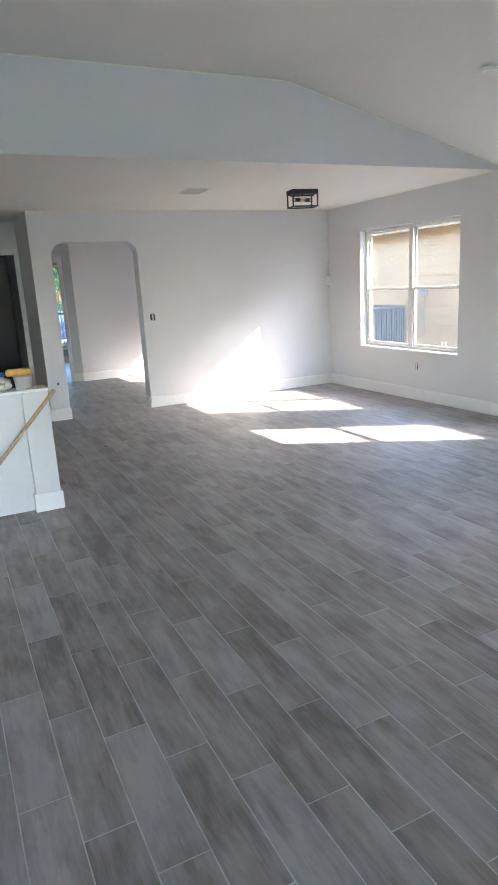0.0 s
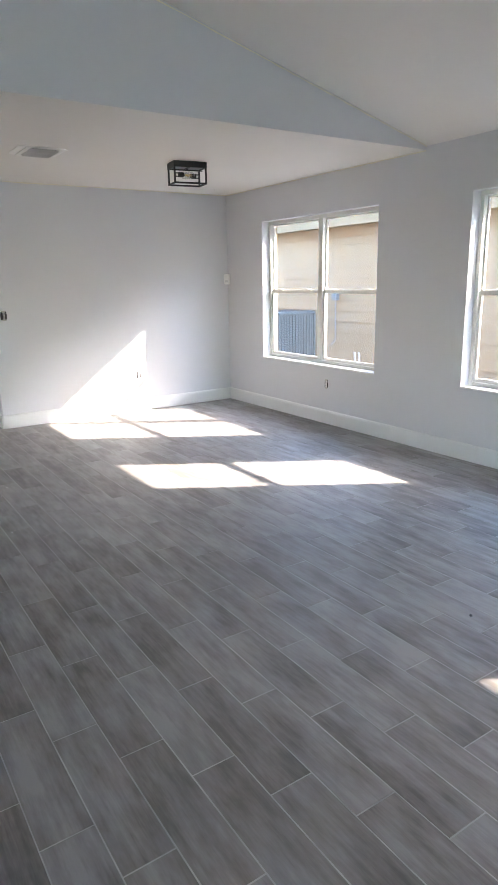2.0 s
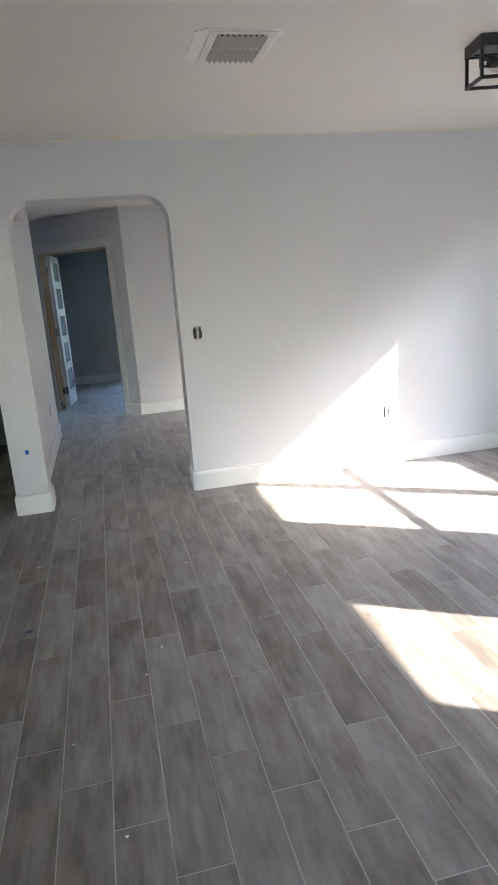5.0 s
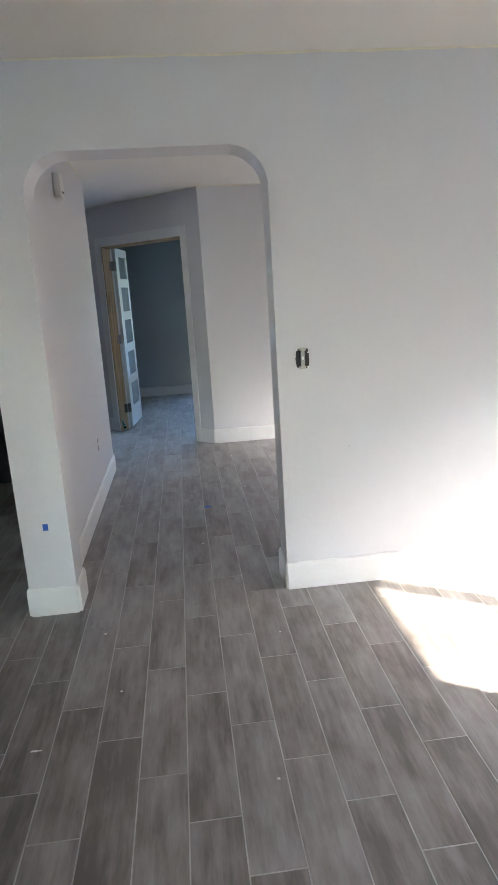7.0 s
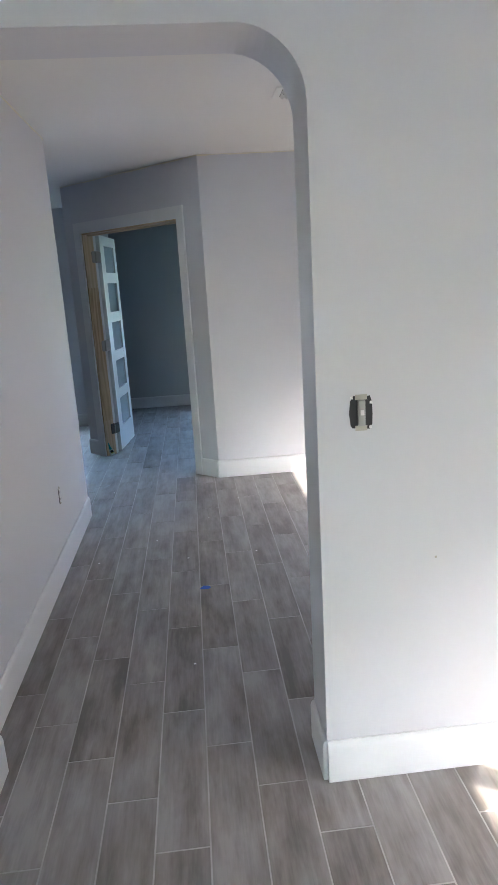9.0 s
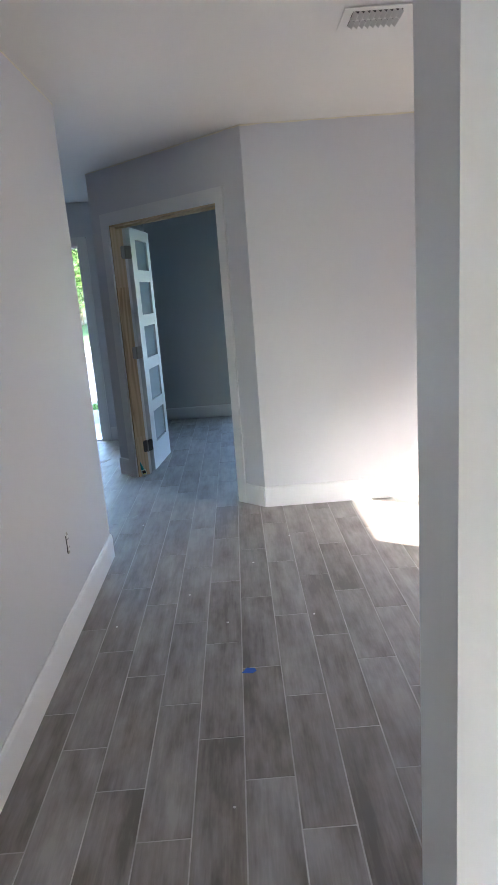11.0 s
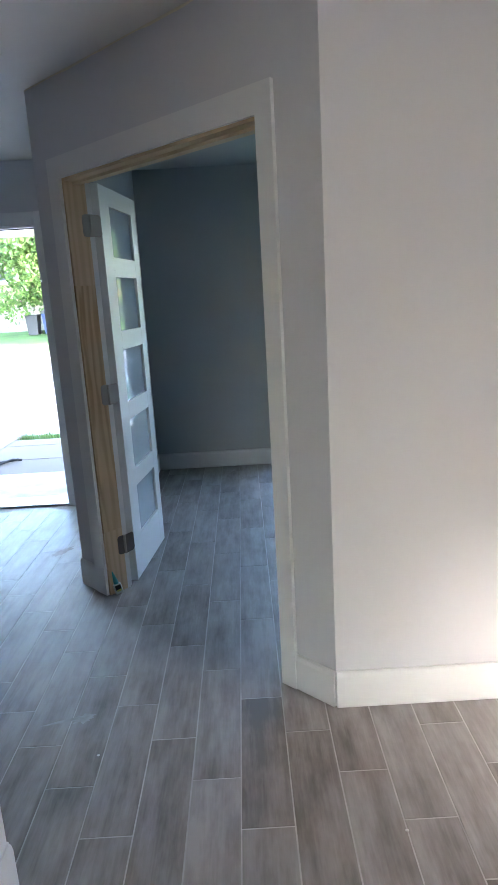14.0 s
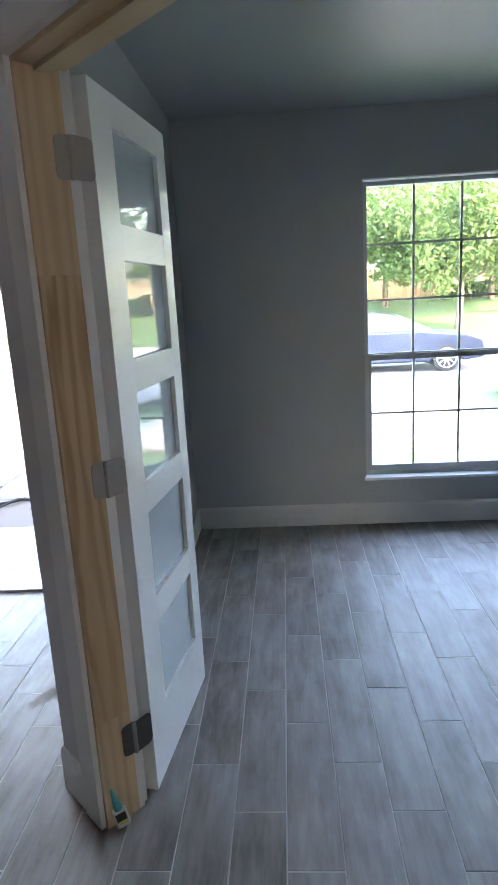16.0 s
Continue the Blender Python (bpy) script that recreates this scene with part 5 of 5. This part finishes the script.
part("dowel", bm, wood_material("dowel_wood", (0.50, 0.36, 0.23, 1), (0.36, 0.24, 0.14, 1)), st)

# grout haze and crumbs left on the tiles


def smear(cx, cy, rx, ry, turn, seed, material, label):
    """A thin dried smear with an uneven outline, one mesh fan."""
    rng = random.Random(seed)
    bm = bmesh.new()
    mid = bm.verts.new((cx, cy, 0.0012))
    ring = []
    for i in range(30):
        a = i * math.tau / 30
        q = rng.uniform(0.55, 1.1)
        x, y = q * rx * math.cos(a), q * ry * math.sin(a)
        ring.append(bm.verts.new((cx + x * math.cos(turn) - y * math.sin(turn), cy + x * math.sin(turn) + y * math.cos(turn), 0.0008)))
    for i in range(30):
        bm.faces.new((mid, ring[i], ring[(i + 1) % 30]))
    bmesh.ops.recalc_face_normals(bm, faces=bm.faces[:])
    return tagged(part("plaster_smear", bm, material), label, "stain")


M_SMEAR = mat("plaster_dust", (0.36, 0.35, 0.34), 0.95, vary=0.25, scale=30)
smear(1.505, 10.912, 0.045, 0.030, 0.3, 1, M_SMEAR, "dried white plaster smear on the tiles")
smear(1.43, 10.90, 0.075, 0.010, 0.25, 2, M_SMEAR, "thin dried plaster streak on the tiles")
smear(1.565, 6.622, 0.024, 0.006, 0.0, 3, M_MUD, "small white chip of plaster on the tiles")
smear(1.574, 5.891, 0.028, 0.018, 0.4, 4, mat("blue_chalk", (0.10, 0.11, 0.22), 0.9), "faint blue chalk smudge on a tile")
smear(3.398, 2.395, 0.016, 0.008, 0.6, 5, M_HOLE, "small dark dry leaf scrap on the tiles")
smear(0.985, 12.531, 0.10, 0.035, 1.0, 6, mat("mud_stain", (0.25, 0.22, 0.20), 0.9, vary=0.3, scale=20), "brown muddy stain on the foyer tiles")
tagged(boxes("nail_mark", [((2.937, YA - 0.0012, 0.715), (2.943, YA + 0.001, 0.721))], M_BARE), "tiny rusty nail mark low on the wall", "mark")
tagged(boxes("rusty_nail", [((5.036, 7.230, CE - 0.0015), (5.046, 7.240, CE + 0.001))], mat("rusty_nail", (0.25, 0.15, 0.10), 0.7)), "small rusty nail head in the flat ceiling", "nail")
crumbs = [(2.148, 5.549), (2.57, 9.375), (2.173, 9.361), (2.541, 10.34), (1.601, 10.711), (1.96, 4.62), (2.07, 5.37), (2.36, 6.35), (1.83, 6.9), (1.72, 7.35), (1.98, 9.66), (2.31, 9.99), (1.66, 9.4), (2.5, 7.2), (1.80, 5.05), (2.2, 8.3)]
me_c = None
for i, (cx, cy) in enumerate(crumbs):
    if me_c is None:
        bm = bmesh.new()
        bmesh.ops.create_icosphere(bm, subdivisions=1, radius=0.0045)
        for v in bm.verts:
            v.co.z = max(0, v.co.z * 0.6 + 0.0025)
            v.co.x *= 1.4
        ob = part("crumb", bm, M_MUD)
        me_c = ob.data
    else:
        ob = new("crumb", me_c)
    ob.location = (cx, cy, 0.0006)
    tagged(ob, "tiny crumb of dried grout on the tiles", "debris", "crumbs on the floor")


# ---- plank tiles ----
def tile_mesh_box(w, d):
    """A thin plank with eased edges, its top at z = 0, as vertices and faces."""
    e = 0.0012
    vs = [(0, 0, -0.004), (w, 0, -0.004), (w, d, -0.004), (0, d, -0.004), (0, 0, -e), (w, 0, -e), (w, d, -e), (0, d, -e), (e, e, 0), (w - e, e, 0), (w - e, d - e, 0), (e, d - e, 0)]
    fs = [(0, 1, 5, 4), (1, 2, 6, 5), (2, 3, 7, 6), (3, 0, 4, 7), (4, 5, 9, 8), (5, 6, 10, 9), (6, 7, 11, 10), (7, 4, 8, 11), (8, 9, 10, 11)]
    return vs, fs


def lay_floor(name, label, near, keep):
    """Plank tiles over a region; the ones in the near stretch are objects of their own, the rest one mesh."""
    root = tagged(new(name), label, "floor", kind="structure")
    rects = [r for r in plain_tiles(-3.25, XW, Y0, 14.325) if keep((r[0] + r[1]) / 2, (r[2] + r[3]) / 2)]
    own = [r for r in rects if near[0] < r[0] < near[1] and near[2] < r[2] < near[3]][:298]
    own_set = set(own)
    g = 0.0018
    cache = {}
    rng = random.Random(len(rects))
    for r in own:
        w, d = round(r[1] - r[0] - 2 * g, 3), round(r[3] - r[2] - 2 * g, 3)
        if (w, d) not in cache:
            me = bpy.data.meshes.new("tile")
            me.from_pydata(*[tile_mesh_box(w, d)[0], [], tile_mesh_box(w, d)[1]])
            me.materials.append(M_TILE)
            cache[w, d] = me
        ob = new("tile", cache[w, d])
        ob.parent = root
        ob.location = (r[0] + g, r[2] + g, rng.uniform(-0.0004, 0.0004))
    vs, fs = [], []
    for r in rects:
        if r in own_set:
            continue
        a, b = tile_mesh_box(r[1] - r[0] - 2 * g, r[3] - r[2] - 2 * g)
        k, dz = len(vs), rng.uniform(-0.0004, 0.0004)
        vs += [(x + r[0] + g, y + r[2] + g, z + dz) for x, y, z in a]
        fs += [tuple(i + k for i in f) for f in b]
    if vs:
        me = bpy.data.meshes.new("tile_field")
        me.from_pydata(vs, [], fs)
        me.materials.append(M_TILE)
        ob = new("tile_field", me)
        ob.parent = root
        tagged(ob, "further grey-brown plank tiles", kind="stuff")


LBL = "grey-brown wood-look porcelain plank tiles in a one-third bond"
lay_floor("floor_tiles", LBL, (1.0, 3.9, 1.6, 7.6), lambda x, y: y < 7.7)
lay_floor("floor_tiles_hall", LBL + " with dusty patches", (1.4, 3.4, 7.5, 11.5), lambda x, y: 7.7 <= y < 11.4)
lay_floor("floor_tiles_study", LBL + " in bluish shade", (1.0, 3.4, 11.2, 14.3), lambda x, y: 11.4 <= y and (y < 13.5 or x > 1.3))
